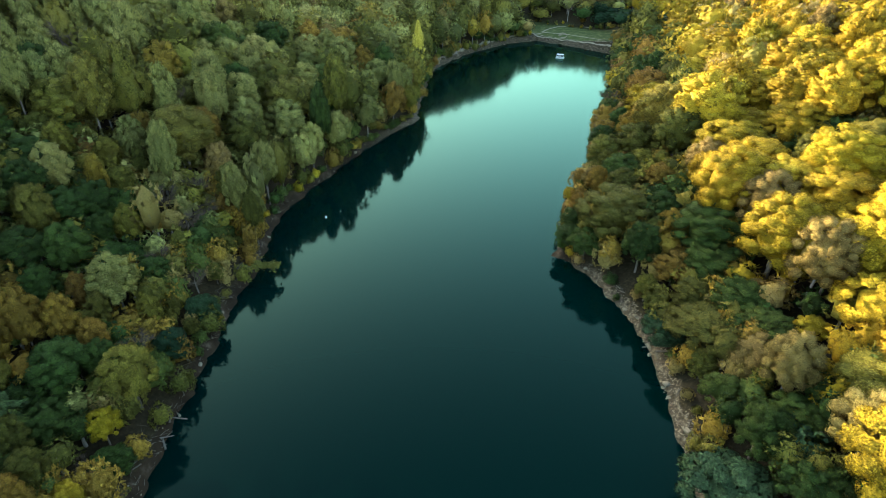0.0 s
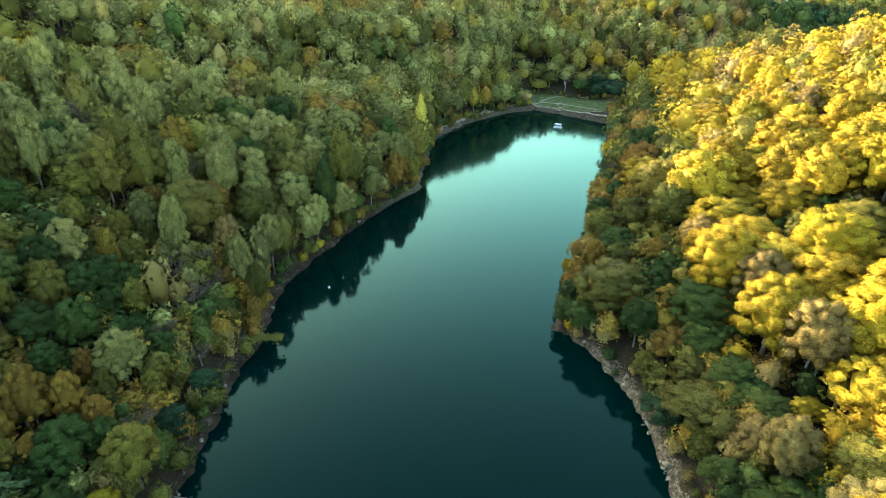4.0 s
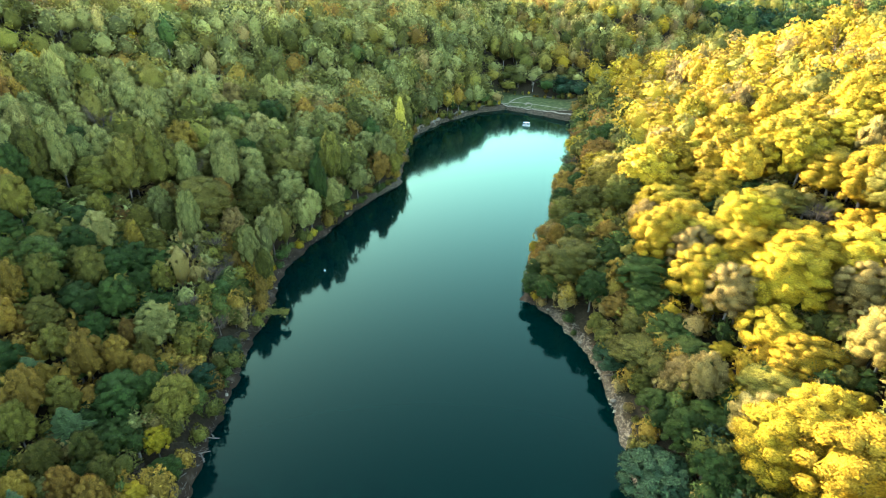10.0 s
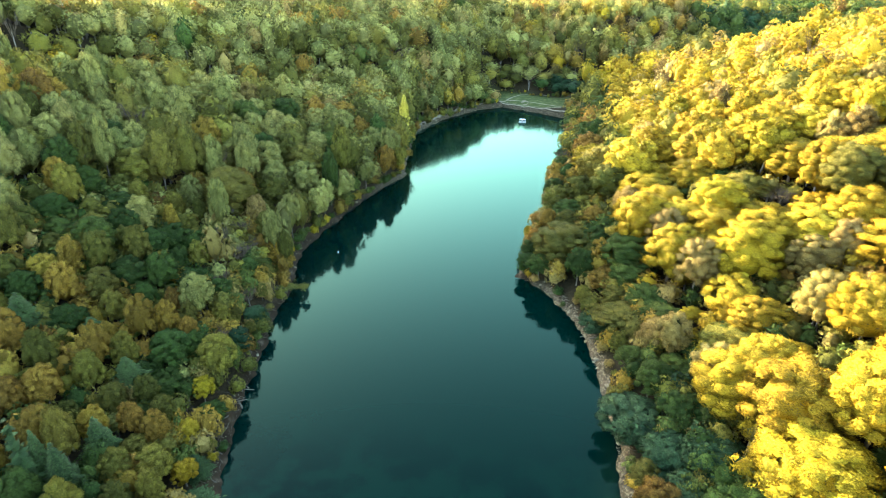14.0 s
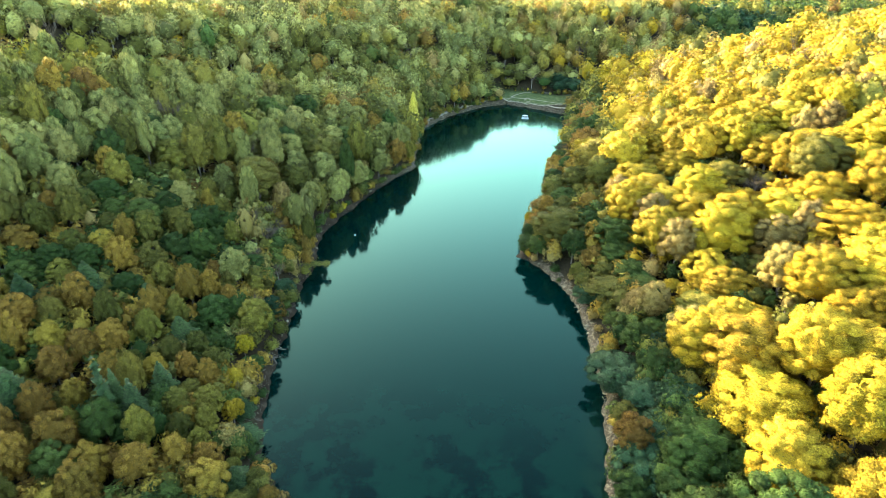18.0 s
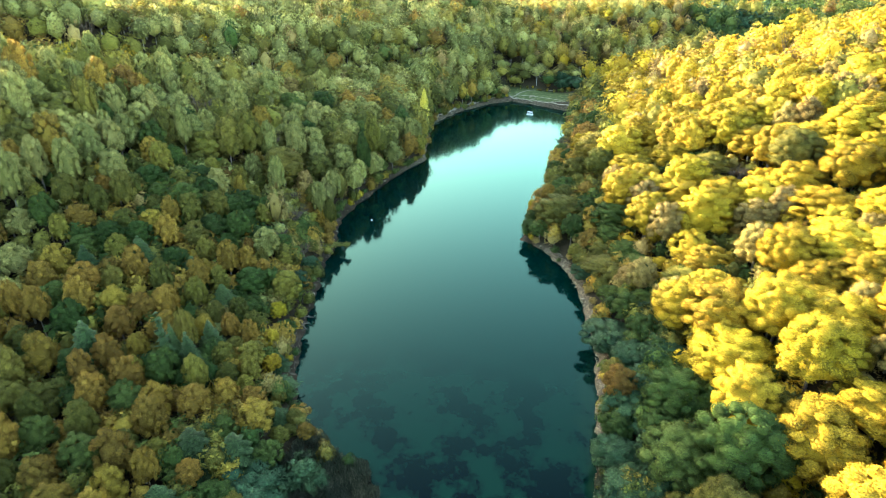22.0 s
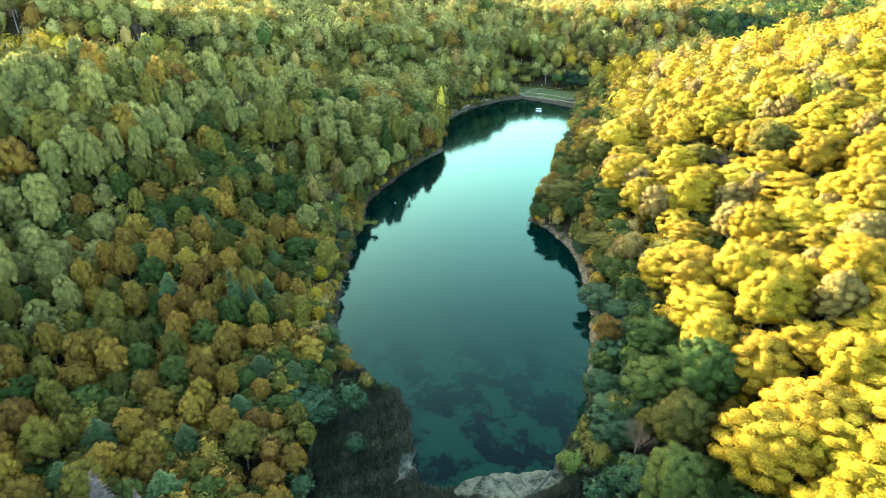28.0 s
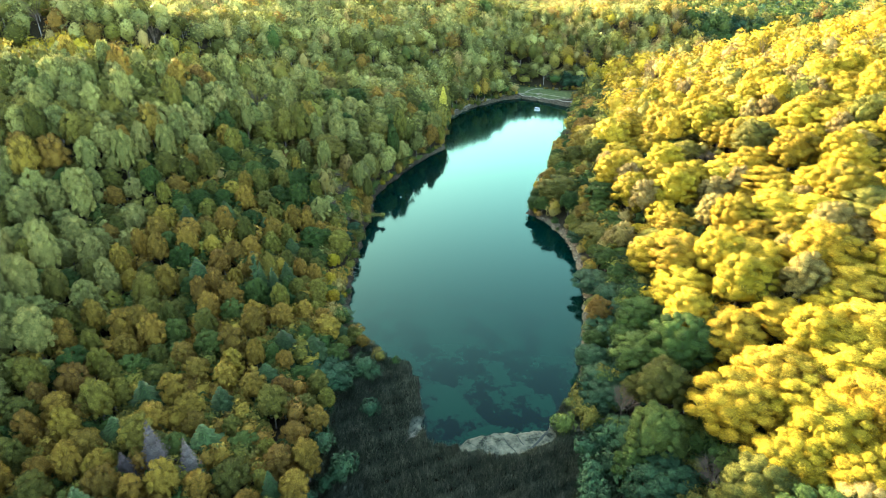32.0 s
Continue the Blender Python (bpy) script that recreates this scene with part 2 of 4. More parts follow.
def water_material():
    """Deep teal lake water with faint ripples; weed beds stand out in the shallow end."""
    m, n, l, bsdf = material("lake_water")
    co = n.new("ShaderNodeTexCoord").outputs["Object"]
    xyz = n.new("ShaderNodeSeparateXYZ")
    l.new(co, xyz.inputs[0])
    weeds = noise_node(n, l, 0.085, 7.0, 0.66, co)
    patch = ramp(n, [(0.46, (0.0, 0.0, 0.0)), (0.53, (1, 1, 1))])
    l.new(weeds.outputs[0], patch.inputs[0])
    shallow = n.new("ShaderNodeMapRange")
    shallow.inputs["From Min"].default_value, shallow.inputs["From Max"].default_value = 62.0, 8.0
    l.new(value_math(n, l, "ADD", xyz.outputs["Y"], value_math(n, l, "MULTIPLY", value_math(n, l, "SUBTRACT", noise_node(n, l, 0.03, 2.0, 0.5, co).outputs[0], 0.5), 30.0)), shallow.inputs["Value"])
    bed = mix_rgb(n, l, "MIX", patch.outputs[0], (0.0, 0.0001, 0.0014), (0.0012, 0.0088, 0.0058))
    rim = n.new("ShaderNodeMapRange")
    rim.inputs["From Min"].default_value, rim.inputs["From Max"].default_value = 19.5, 24.5
    l.new(value_math(n, l, "ADD", xyz.outputs["X"], value_math(n, l, "MULTIPLY", value_math(n, l, "SUBTRACT", weeds.outputs[0], 0.5), 14.0)), rim.inputs["Value"])
    bed = mix_rgb(n, l, "MIX", value_math(n, l, "MULTIPLY", rim.outputs[0], 0.85), bed, (0.0075, 0.0170, 0.0075))
    c = mix_rgb(n, l, "MIX", shallow.outputs[0], (0.0, 0.0040, 0.0035), bed)
    n.remove(bsdf)
    deep, gloss, fresnel, surface = n.new("ShaderNodeBsdfDiffuse"), n.new("ShaderNodeBsdfGlossy"), n.new("ShaderNodeFresnel"), n.new("ShaderNodeMixShader")
    l.new(c, deep.inputs["Color"])
    gloss.inputs["Color"].default_value = (0.53, 1.0, 0.75, 1)
    gloss.inputs["Roughness"].default_value = 0.07
    fresnel.inputs["IOR"].default_value = 1.33
    l.new(value_math(n, l, "MULTIPLY", value_math(n, l, "SUBTRACT", fresnel.outputs[0], 0.0190), 0.86), surface.inputs[0])
    l.new(deep.outputs[0], surface.inputs[1])
    l.new(gloss.outputs[0], surface.inputs[2])
    l.new(surface.outputs[0], n["Material Output"].inputs["Surface"])
    rip = noise_node(n, l, 0.7, 3.0, 0.5, co)
    bp = n.new("ShaderNodeBump")
    bp.inputs["Strength"].default_value, bp.inputs["Distance"].default_value = 0.05, 0.10
    l.new(rip.outputs[0], bp.inputs["Height"])
    l.new(bp.outputs[0], gloss.inputs["Normal"])
    return m


GROUND, WATER = ground_material(), water_material()


# ---------------------------------------------------------------- helpers for meshes
def mesh_from(name, verts, faces, mats, smooth=False, normals=None):
    """A mesh from arrays: verts (n, 3), faces (m, 3) or (m, 4)."""
    verts, faces = np.asarray(verts, np.float32), np.asarray(faces, np.int32)
    me, k = bpy.data.meshes.new(name), faces.shape[1]
    me.vertices.add(len(verts))
    me.vertices.foreach_set("co", verts.ravel())
    me.loops.add(faces.size)
    me.loops.foreach_set("vertex_index", faces.ravel())
    me.polygons.add(len(faces))
    me.polygons.foreach_set("loop_start", np.arange(0, faces.size, k, dtype=np.int32))
    me.polygons.foreach_set("loop_total", np.full(len(faces), k, np.int32))
    for m in mats:
        me.materials.append(m)
    me.polygons.foreach_set("use_smooth", np.full(len(faces), smooth or normals is not None, bool))
    if normals is not None:
        me.attributes.new("custom_normal", "FLOAT_VECTOR", "POINT").data.foreach_set("vector", np.asarray(normals, np.float32).ravel())
    me.update(calc_edges=True)
    return me


def part(name, bm, mat, parent, label=""):
    """Links a bmesh as one mesh object under a thing or a part."""
    me = bpy.data.meshes.new(name)
    bm.to_mesh(me)
    bm.free()
    me.materials.append(mat)
    ob = new(name, me)
    ob.parent = parent
    return tagged(ob, label)


def box(bm, x0, x1, y0, y1, z0, z1, bevel=0.0):
    made = bmesh.ops.create_cube(bm, size=1.0)["verts"]
    bmesh.ops.transform(bm, verts=made, matrix=Matrix.Translation(((x0 + x1) / 2, (y0 + y1) / 2, (z0 + z1) / 2)) @ Matrix.Diagonal((x1 - x0, y1 - y0, z1 - z0, 1)))
    if bevel:
        bmesh.ops.bevel(bm, geom=list({e for v in made for e in v.link_edges}), offset=bevel, segments=1, affect="EDGES")
    return bm


def tube_arrays(points, radii, sides=6):
    """Verts and quads of a tapered tube along points."""
    points, verts, faces = [Vector(p) for p in points], [], []
    for i, (p, r) in enumerate(zip(points, radii)):
        ahead = (points[min(i + 1, len(points) - 1)] - points[max(i - 1, 0)]).normalized()
        a = ahead.orthogonal().normalized()
        b = ahead.cross(a)
        verts += [p + r * (math.cos(2 * math.pi * s / sides) * a + math.sin(2 * math.pi * s / sides) * b) for s in range(sides)]
        if i:
            o = (i - 1) * sides
            faces += [(o + s, o + (s + 1) % sides, o + sides + (s + 1) % sides, o + sides + s) for s in range(sides)]
    return np.array([tuple(v) for v in verts]), np.array(faces)


def joined(pieces):
    verts, faces, at = [], [], 0
    for v, f in pieces:
        verts.append(v)
        faces.append(f + at)
        at += len(v)
    return np.vstack(verts), np.vstack(faces)


# ---------------------------------------------------------------- the lie of the land
SHORE_WEST = [(-9, -9), (-13.4, -8.6), (-15.4, -2.9), (-18.8, 10), (-22.4, 17.3), (-29.7, 20), (-37, 26), (-43, 33), (-47, 43), (-49.5, 55),
              (-52, 68), (-54, 82), (-56, 95), (-56, 104), (-58, 115), (-60, 125), (-59.5, 138), (-56, 152), (-52, 169), (-45.4, 189),
              (-39.5, 200), (-41, 206), (-42, 221), (-43.6, 243), (-44.5, 262), (-40, 276), (-33, 292), (-15.3, 316), (-2, 324.5)]
SHORE_EAST = [(10, 319), (20, 313.5), (35, 304), (33, 285), (31, 262), (28, 240), (25, 221), (19, 185), (13, 160), (9, 140), (6.5, 123),
              (13, 117), (18, 108), (21.7, 100), (23.5, 90), (25, 75), (25.5, 58), (24, 42), (22.5, 26), (20.4, 14.7), (16, 6), (14, 1.5),
              (12.6, -0.3), (3, -2.4), (-3, -4), (-7, -8)]
LAKE = np.array(SHORE_WEST + SHORE_EAST, float)
MARSH = np.array([(-22, 18), (-34, 22), (-38, 2), (-34, -20), (-36, -60), (-40, -140), (20, -140), (24, -60), (28, -20), (27, 4), (21, 16), (14, 4), (-5, 0)], float)


def inside(poly, x, y):
    hit = np.zeros(x.shape, bool)
    for (x0, y0), (x1, y1) in zip(poly, np.roll(poly, -1, 0)):
        if y0 != y1:
            hit ^= ((y0 > y) != (y1 > y)) & (x < (x1 - x0) * (y - y0) / (y1 - y0) + x0)
    return hit


def edge_distance(poly, x, y):
    best = np.full(x.shape, 1e9)
    for (x0, y0), (x1, y1) in zip(poly, np.roll(poly, -1, 0)):
        dx, dy = x1 - x0, y1 - y0
        k = np.clip(((x - x0) * dx + (y - y0) * dy) / (dx * dx + dy * dy), 0, 1)
        best = np.minimum(best, np.hypot(x - x0 - k * dx, y - y0 - k * dy))
    return best


def smooth(v, a, b):
    k = np.clip((v - a) / (b - a), 0, 1)
    return k * k * (3 - 2 * k)


def wave(x, y, size, seed):
    """Cheap smooth noise, about -1 to 1."""
    k = 2 * math.pi / size
    return (np.sin(k * (x + 0.4 * y) + seed) + np.sin(k * 1.37 * (0.6 * x - y) + 2.1 * seed) + np.sin(k * 0.73 * (y - 0.8 * x) + 3.7 * seed)) / 3


def land(x, y):
    """Height of the ground, distance from the lake (negative inside) and distance from the valley floor."""
    x, y = np.asarray(x, float), np.asarray(y, float)
    wx, wy = x + 0.7 * wave(x, y, 9, 1.0) + 0.35 * wave(x, y, 3.7, 2.0), y + 0.7 * wave(x, y, 8, 4.0) + 0.35 * wave(x, y, 3.3, 5.0)
    lake = edge_distance(LAKE, wx, wy) * np.where(inside(LAKE, wx, wy), -1, 1)
    marsh = edge_distance(MARSH, wx, wy) * np.where(inside(MARSH, wx, wy), -1, 1)
    d = np.maximum(np.minimum(lake, marsh), 0)
    east = smooth(x - (-15 + 0.08 * y), -6, 12)
    far = smooth(y + 0.55 * np.maximum(-x - 60, 0), 240, 292)
    # slopes of the hills on the west, on the east and beyond the dam
    west_run = 0.16 + 0.26 * smooth(y, 15, 95) + 0.10 * smooth(y, 100, 150) * smooth(40 - d, 0, 25)
    top = 102 - 34 * smooth(y, 130, 200)
    west = west_run * np.minimum(d, top) + 0.06 * np.maximum(d - top, 0)
    west = west - 0.30 * np.maximum(d - 150, 0) * smooth(d, 150, 190)
    eastern = (0.38 - 0.10 * smooth(-y, -45, 5)) * np.minimum(d, 95) + 0.36 * np.clip(d - 95, 0, 50) + 0.15 * np.maximum(d - 145, 0)
    steep = 0.62 * np.minimum(d, 50) + 0.14 * np.clip(d - 50, 0, 120) + 0.02 * np.maximum(d - 170, 0)
    # behind the dam a wooded hill rises from a side valley that leads off to the east
    dv = y - 340 - 0.12 * (x - 20)
    gentle = 2 + 0.06 * np.maximum(x - 20, 0) + 0.25 * np.clip(dv - 8, 0, 115) + 9 * np.exp(-((x - 105) / 55) ** 2) * smooth(dv, 20, 115) - 0.15 * np.clip(dv - 130, 0, 110)
    nw = 1 - smooth(x + 0.10 * (y - 330), -34, 4)
    beyond = np.minimum(steep * nw + gentle * (1 - nw), 52 - 24 * smooth(y, 400, 500))
    west, eastern = np.maximum(west, 0), np.minimum(np.minimum(eastern, 78), 2 + 0.06 * np.maximum(x - 20, 0) + 0.5 * np.maximum(-dv, 0))
    hill = (west * (1 - east) + eastern * east) * (1 - far) + np.maximum(beyond, eastern) * far
    # a side valley behind the western ridge
    behind = -0.70 * (x + 104) + 0.715 * (y - 186)
    hill = np.maximum(hill - 20 * np.exp(-((behind - 44) / 23) ** 2) * smooth(d, 12, 45) * smooth(-x, 48, 76), 0.04 * d)
    rough = (1.6 * wave(x, y, 70, 0.3) + 0.7 * wave(x, y, 27, 1.7)) * smooth(d, 8, 50)
    bank = np.where(lake > 0, 0.55 * np.minimum(lake, 2.2) + 0.15 * wave(x, y, 5, 0.8) * smooth(lake, 0, 2), 0.3 * np.maximum(lake, -8))
    low = np.where(marsh < 0, np.minimum(bank, 0.25 + 0.15 * wave(x, y, 6, 2.2)), bank)
    z = np.where(lake > 0, low + hill + rough, bank)
    # the dam: a flat crest at the lake's north end
    dam = smooth(20 - np.hypot((x - 15) * 0.50, y - 335 + 0.35 * (x - 15)), 0, 9)
    z = np.where(lake > 0, z * (1 - dam) + np.minimum(2.6, 0.25 * lake + 0.3) * dam, z)
    return z, lake, d


def axis(*runs):
    out = [np.arange(a, b, s) for a, b, s in runs]
    return np.concatenate(out)


gx = axis((-2600, -600, 200), (-600, -180, 12), (-180, -72, 4), (-72, 46, 1.0), (46, 180, 4), (180, 620, 12), (620, 2700, 200))
gy = axis((-2600, -300, 200), (-300, -60, 10), (-60, -14, 2), (-14, 348, 1.2), (348, 470, 4), (470, 760, 10), (760, 3700, 200))
GX, GY = np.meshgrid(gx, gy)
GZ, GL, GD = land(GX, GY)
nx, ny = len(gx), len(gy)
idx = np.arange(nx * ny).reshape(ny, nx)
quads = np.stack([idx[:-1, :-1], idx[:-1, 1:], idx[1:, 1:], idx[1:, :-1]], -1).reshape(-1, 4)
me = mesh_from("ground", np.stack([GX, GY, GZ], -1).reshape(-1, 3), quads, [GROUND], smooth=True)
MUD = (smooth(1.25 - np.hypot((GX - 4) / 11.5, (GY + 4.5 - 0.25 * (GX - 4)) / 5.0), 0, 0.35) + smooth(1.2 - np.hypot((GX + 17) / 2.2, (GY + 4) / 5.5), 0, 0.3)
       + smooth(1.2 - np.hypot((GX - 21) / 7.0, (GY - 0.5 + 0.35 * (GX - 21)) / 1.6), 0, 0.3))
for label_, values in (("bank", 1 - smooth(GL, 0.7, 2.2)), ("turf", smooth(18 - np.hypot((GX - 15) * 0.46, GY - 333 + 0.35 * (GX - 15)), 0, 6) * smooth(GL, 1.0, 3.0)),
                       ("sand", np.clip(smooth(GX, 2, 8) * smooth(GY, 15, 30) * (1 - smooth(GY, 112, 122)) + 0.8 * smooth(GY, 165, 200), 0, 1)),
                       ("mud", np.clip(MUD, 0, 1))):
    me.attributes.new(label_, "FLOAT", "POINT").data.foreach_set("value", values.ravel().astype(np.float32))
tagged(new("ground", me), "wooded valley floor and hillsides with leaf litter", "ground", kind="structure")

wv, wf = np.array([(-74, -14, 0), (46, -14, 0), (46, 336, 0), (-74, 336, 0)], float), np.array([(0, 1, 2, 3)])
tagged(new("water", mesh_from("water", wv, wf, [WATER])), "still teal lake water with weed beds at its shallow end", "lake", kind="structure")


# ---------------------------------------------------------------- trees
ICO = np.array([(0, 0, 1)] + [(0.894 * math.cos(a), 0.894 * math.sin(a), 0.447) for a in np.arange(5) * 2 * math.pi / 5]
               + [(0.894 * math.cos(a), 0.894 * math.sin(a), -0.447) for a in (np.arange(5) + 0.5) * 2 * math.pi / 5] + [(0, 0, -1)])
ICO_F = np.array([(0, i + 1, (i + 1) % 5 + 1) for i in range(5)] + [(i + 1, i + 6, (i + 1) % 5 + 1) for i in range(5)]
                 + [((i + 1) % 5 + 1, i + 6, (i + 1) % 5 + 6) for i in range(5)] + [(i + 6, 11, (i + 1) % 5 + 6) for i in range(5)])


def unit(v):
    return v / np.maximum(np.linalg.norm(v, axis=-1, keepdims=True), 1e-6)


def sprays(rng, pos, nrm, size, jitter=0.36, along_=None):
    """Leaf sprays: one folded rhombus of two triangles at each place, lying across nrm, or pointing along along_."""
    n = len(pos)
    nrm = unit(nrm + rng.normal(0, jitter, (n, 3)))
    a = unit(np.cross(nrm, rng.normal(0, 1, (n, 3))) if along_ is None else along_ + rng.normal(0, 0.3, (n, 3)))
    b = unit(np.cross(nrm, a))
    s = size * rng.uniform(0.65, 1.35, (n, 1))
    fold = 0.24 * s * nrm
    v = np.stack([pos - a * s, pos + b * s * 0.60 - fold, pos + a * s, pos - b * s * 0.60 - fold], 1).reshape(-1, 3)
    o = np.arange(n)[:, None] * 4
    return v, np.concatenate([o + [0, 2, 1], o + [0, 3, 2]])


def leafy(pieces):
    """Joins (verts, faces, normals); the normals follow the rounded form of the crown, so that light rolls over it."""
    verts, faces = joined([p[:2] for p in pieces])
    return verts, faces, unit(np.vstack([p[2] for p in pieces]))


def broad_crown(seed, leaves, size, lobes=18, radius=4.6, tall=13.3, base=3.0):
    """A domed crown: rounded lobes over a rounded body, covered with leaf sprays. Its top is at base + tall."""
    rng = np.random.default_rng(seed)
    k = np.arange(lobes)
    up = 1 - (k + 0.5) / lobes * 1.45
    ang = 2.39996 * k + rng.uniform(-0.45, 0.45, lobes)
    flat = np.sqrt(np.maximum(0, 1 - up ** 2))
    grow = radius * rng.uniform(0.26, 0.42, lobes) * (18 / lobes) ** 0.42
    axes = np.array([radius * rng.uniform(0.86, 1.12), radius * rng.uniform(0.86, 1.12), tall * rng.uniform(0.48, 0.56)])
    middle = np.array([rng.uniform(-0.1, 0.1) * radius, rng.uniform(-0.1, 0.1) * radius, base + tall - axes[2]])
    out = rng.uniform(0.80, 0.97, (lobes, 1))
    centres = np.stack([flat * np.cos(ang), flat * np.sin(ang), up], 1) * (axes * out - grow[:, None] * 0.30) + middle
    pick = rng.choice(lobes, leaves * 3, p=grow ** 2 / (grow ** 2).sum())
    away = (centres[pick] - middle) / axes
    way = unit(rng.normal(0, 1, (len(pick), 3)) + 1.0 * away + (0, 0, 0.25))
    pos = centres[pick] + way * (grow[pick] * rng.uniform(0.86, 1.08, len(pick)))[:, None]
    gap = np.linalg.norm(pos[:, None] - centres[None], axis=2) / grow[None]
    keep = (gap.min(1) > 0.84) & (np.linalg.norm((pos - middle) / axes, axis=1) > 0.66)
    pos, way = pos[keep][:leaves], way[keep][:leaves]
    dome = unit((pos - middle) / axes ** 2)
    form = unit(0.72 * way + 0.46 * dome)
    n = len(pos)
    tips = int(n * 0.28)
    turn = unit(form + rng.normal(0, 0.26, (n, 3)))
    v1, f1 = sprays(rng, pos[tips:], form[tips:], size)
    side = unit(np.cross(form[:tips], rng.normal(0, 1, (tips, 3))))
    v2, f2 = sprays(rng, pos[:tips] + form[:tips] * size * 0.45, side + 0.5 * form[:tips], size * 0.85, 0.3, form[:tips] + (0, 0, 0.25))
    made = [(v1, f1, np.repeat(turn[tips:], 4, 0)), (v2, f2, np.repeat(turn[:tips], 4, 0)),
            (ICO * axes * (0.70 if leaves > 400 else 0.82) * rng.uniform(0.9, 1.05, (12, 1)) + middle, ICO_F, ICO)]
    if leaves > 400:
        made += [(ICO * g * 0.84 + c, ICO_F, unit(0.6 * ICO + 0.5 * unit((c - middle) / axes ** 2))) for c, g in zip(centres, grow)]
    return leafy(made)


def spruce_crown(seed, leaves, size, radius=2.6, tall=15.0, base=1.5):
    rng = np.random.default_rng(seed)
    up = 1 - np.sqrt(rng.uniform(0, 1, leaves))
    tier = (np.floor(up * 11) + rng.uniform(0, 0.75, leaves)) / 11
    ang = rng.uniform(0, 2 * math.pi, leaves)
    whorl = 0.82 + 0.18 * np.cos(ang * 7 + np.floor(up * 11) * 1.9)
    r = radius * (1 - tier) * whorl * rng.uniform(0.72, 1.06, leaves) * (1.05 - 0.30 * ((up * 11) % 1))
    pos = np.stack([r * np.cos(ang), r * np.sin(ang), base + tall * tier], 1)
    nrm = unit(np.stack([np.cos(ang) * 0.7, np.sin(ang) * 0.7, np.full(leaves, 0.8)], 1))
    out = np.stack([np.cos(ang), np.sin(ang), np.full(leaves, -0.35)], 1)
    v, f = sprays(rng, pos, nrm, size, 0.3, out)
    made = [(v, f, np.repeat(unit(nrm + rng.normal(0, 0.15, nrm.shape)), 4, 0))]
    for k in range(6):
        made.append((ICO * np.array([1, 1, 1.5]) * radius * 0.62 * (1 - k / 6.5) + (0, 0, base + tall * (k + 0.6) / 7), ICO_F, ICO + (0, 0, 0.3)))
    return leafy(made)


def column_crown(seed, leaves, size, radius=1.7, tall=17.0, base=1.5):
    """A slender upright crown, widest below the middle and pointed at the top."""
    rng = np.random.default_rng(seed)
    up, ang = rng.uniform(0, 1, leaves), rng.uniform(0, 2 * math.pi, leaves)
    girth = radius * np.sin(np.pi * np.clip(up * 0.86 + 0.14, 0, 1)) ** 0.7 * (0.86 + 0.14 * np.sin(up * 26 + ang * 2))
    r = girth * rng.uniform(0.75, 1.12, leaves)
    pos = np.stack([r * np.cos(ang), r * np.sin(ang), base + tall * up], 1)
    nrm = np.stack([np.cos(ang), np.sin(ang), np.full(leaves, 0.5)], 1)
    v, f = sprays(rng, pos, nrm, size)
    made = [(v, f, np.repeat(unit(nrm), 4, 0))]
    made += [(ICO * (radius * 0.6, radius * 0.6, tall * 0.16) * (1.0 if k < 3 else 0.6) + (0, 0, base + tall * (k + 1) / 5.2), ICO_F, ICO) for k in range(4)]
    return leafy(made)


def bare_crown(seed, twigs, radius=4.0, tall=9.0, base=7.0):
    """A leafless crown: limbs that fork into upright grey twigs."""
    rng = np.random.default_rng(seed)
    pieces = []
    for k in range(11):
        ang, out, up = 2.4 * k, radius * rng.uniform(0.35, 0.9), rng.uniform(0.45, 1.0)
        tip = np.array([out * math.cos(ang), out * math.sin(ang), base + tall * up])
        root = np.array([0, 0, base - 2 + 3.0 * rng.uniform()])
        mid = root * 0.45 + tip * 0.55 + (0, 0, -0.6)
        v, f = tube_arrays([root, mid, tip], [0.085, 0.05, 0.02], 4)
        pieces.append((v, np.concatenate([f[:, :3], f[:, [0, 2, 3]]])))
        n = twigs // 11
        k2 = rng.uniform(0.3, 1, (n, 1))
        a = mid * (1 - k2) + tip * k2
        d = rng.normal(0, 0.55, (n, 3)) + (0.5 * math.cos(ang), 0.5 * math.sin(ang), 0.9)
        b = a + d * rng.uniform(0.8, 2.0, (n, 1))
        side = np.cross(d, rng.normal(0, 1, (n, 3)))
        side *= 0.035 / np.linalg.norm(side, axis=1, keepdims=True)
        o = np.arange(n)[:, None] * 3
        pieces.append((np.stack([a - side, a + side, b], 1).reshape(-1, 3), o + [0, 1, 2]))
    return joined(pieces)


def trunk_arrays(seed, tall, r=0.28, limbs=4):
    rng = np.random.default_rng(seed)
    lean = rng.uniform(-0.5, 0.5, 2)
    out = [tube_arrays([(0, 0, -1.0), (0.1, 0, 0.6), (lean[0] * 0.4, lean[1] * 0.4, tall * 0.5), (lean[0], lean[1], tall)], [r * 1.5, r, r * 0.75, r * 0.3], 6)]
    for k in range(limbs):
        a, h = 2.4 * k, tall * rng.uniform(0.5, 0.8)
        out.append(tube_arrays([(lean[0] * 0.5, lean[1] * 0.5, h), (math.cos(a) * 1.0, math.sin(a) * 1.0, h + 1.4), (math.cos(a) * 2.2, math.sin(a) * 2.2, h + 3.0)], [r * 0.45, r * 0.3, r * 0.12], 4))
    return joined(out)


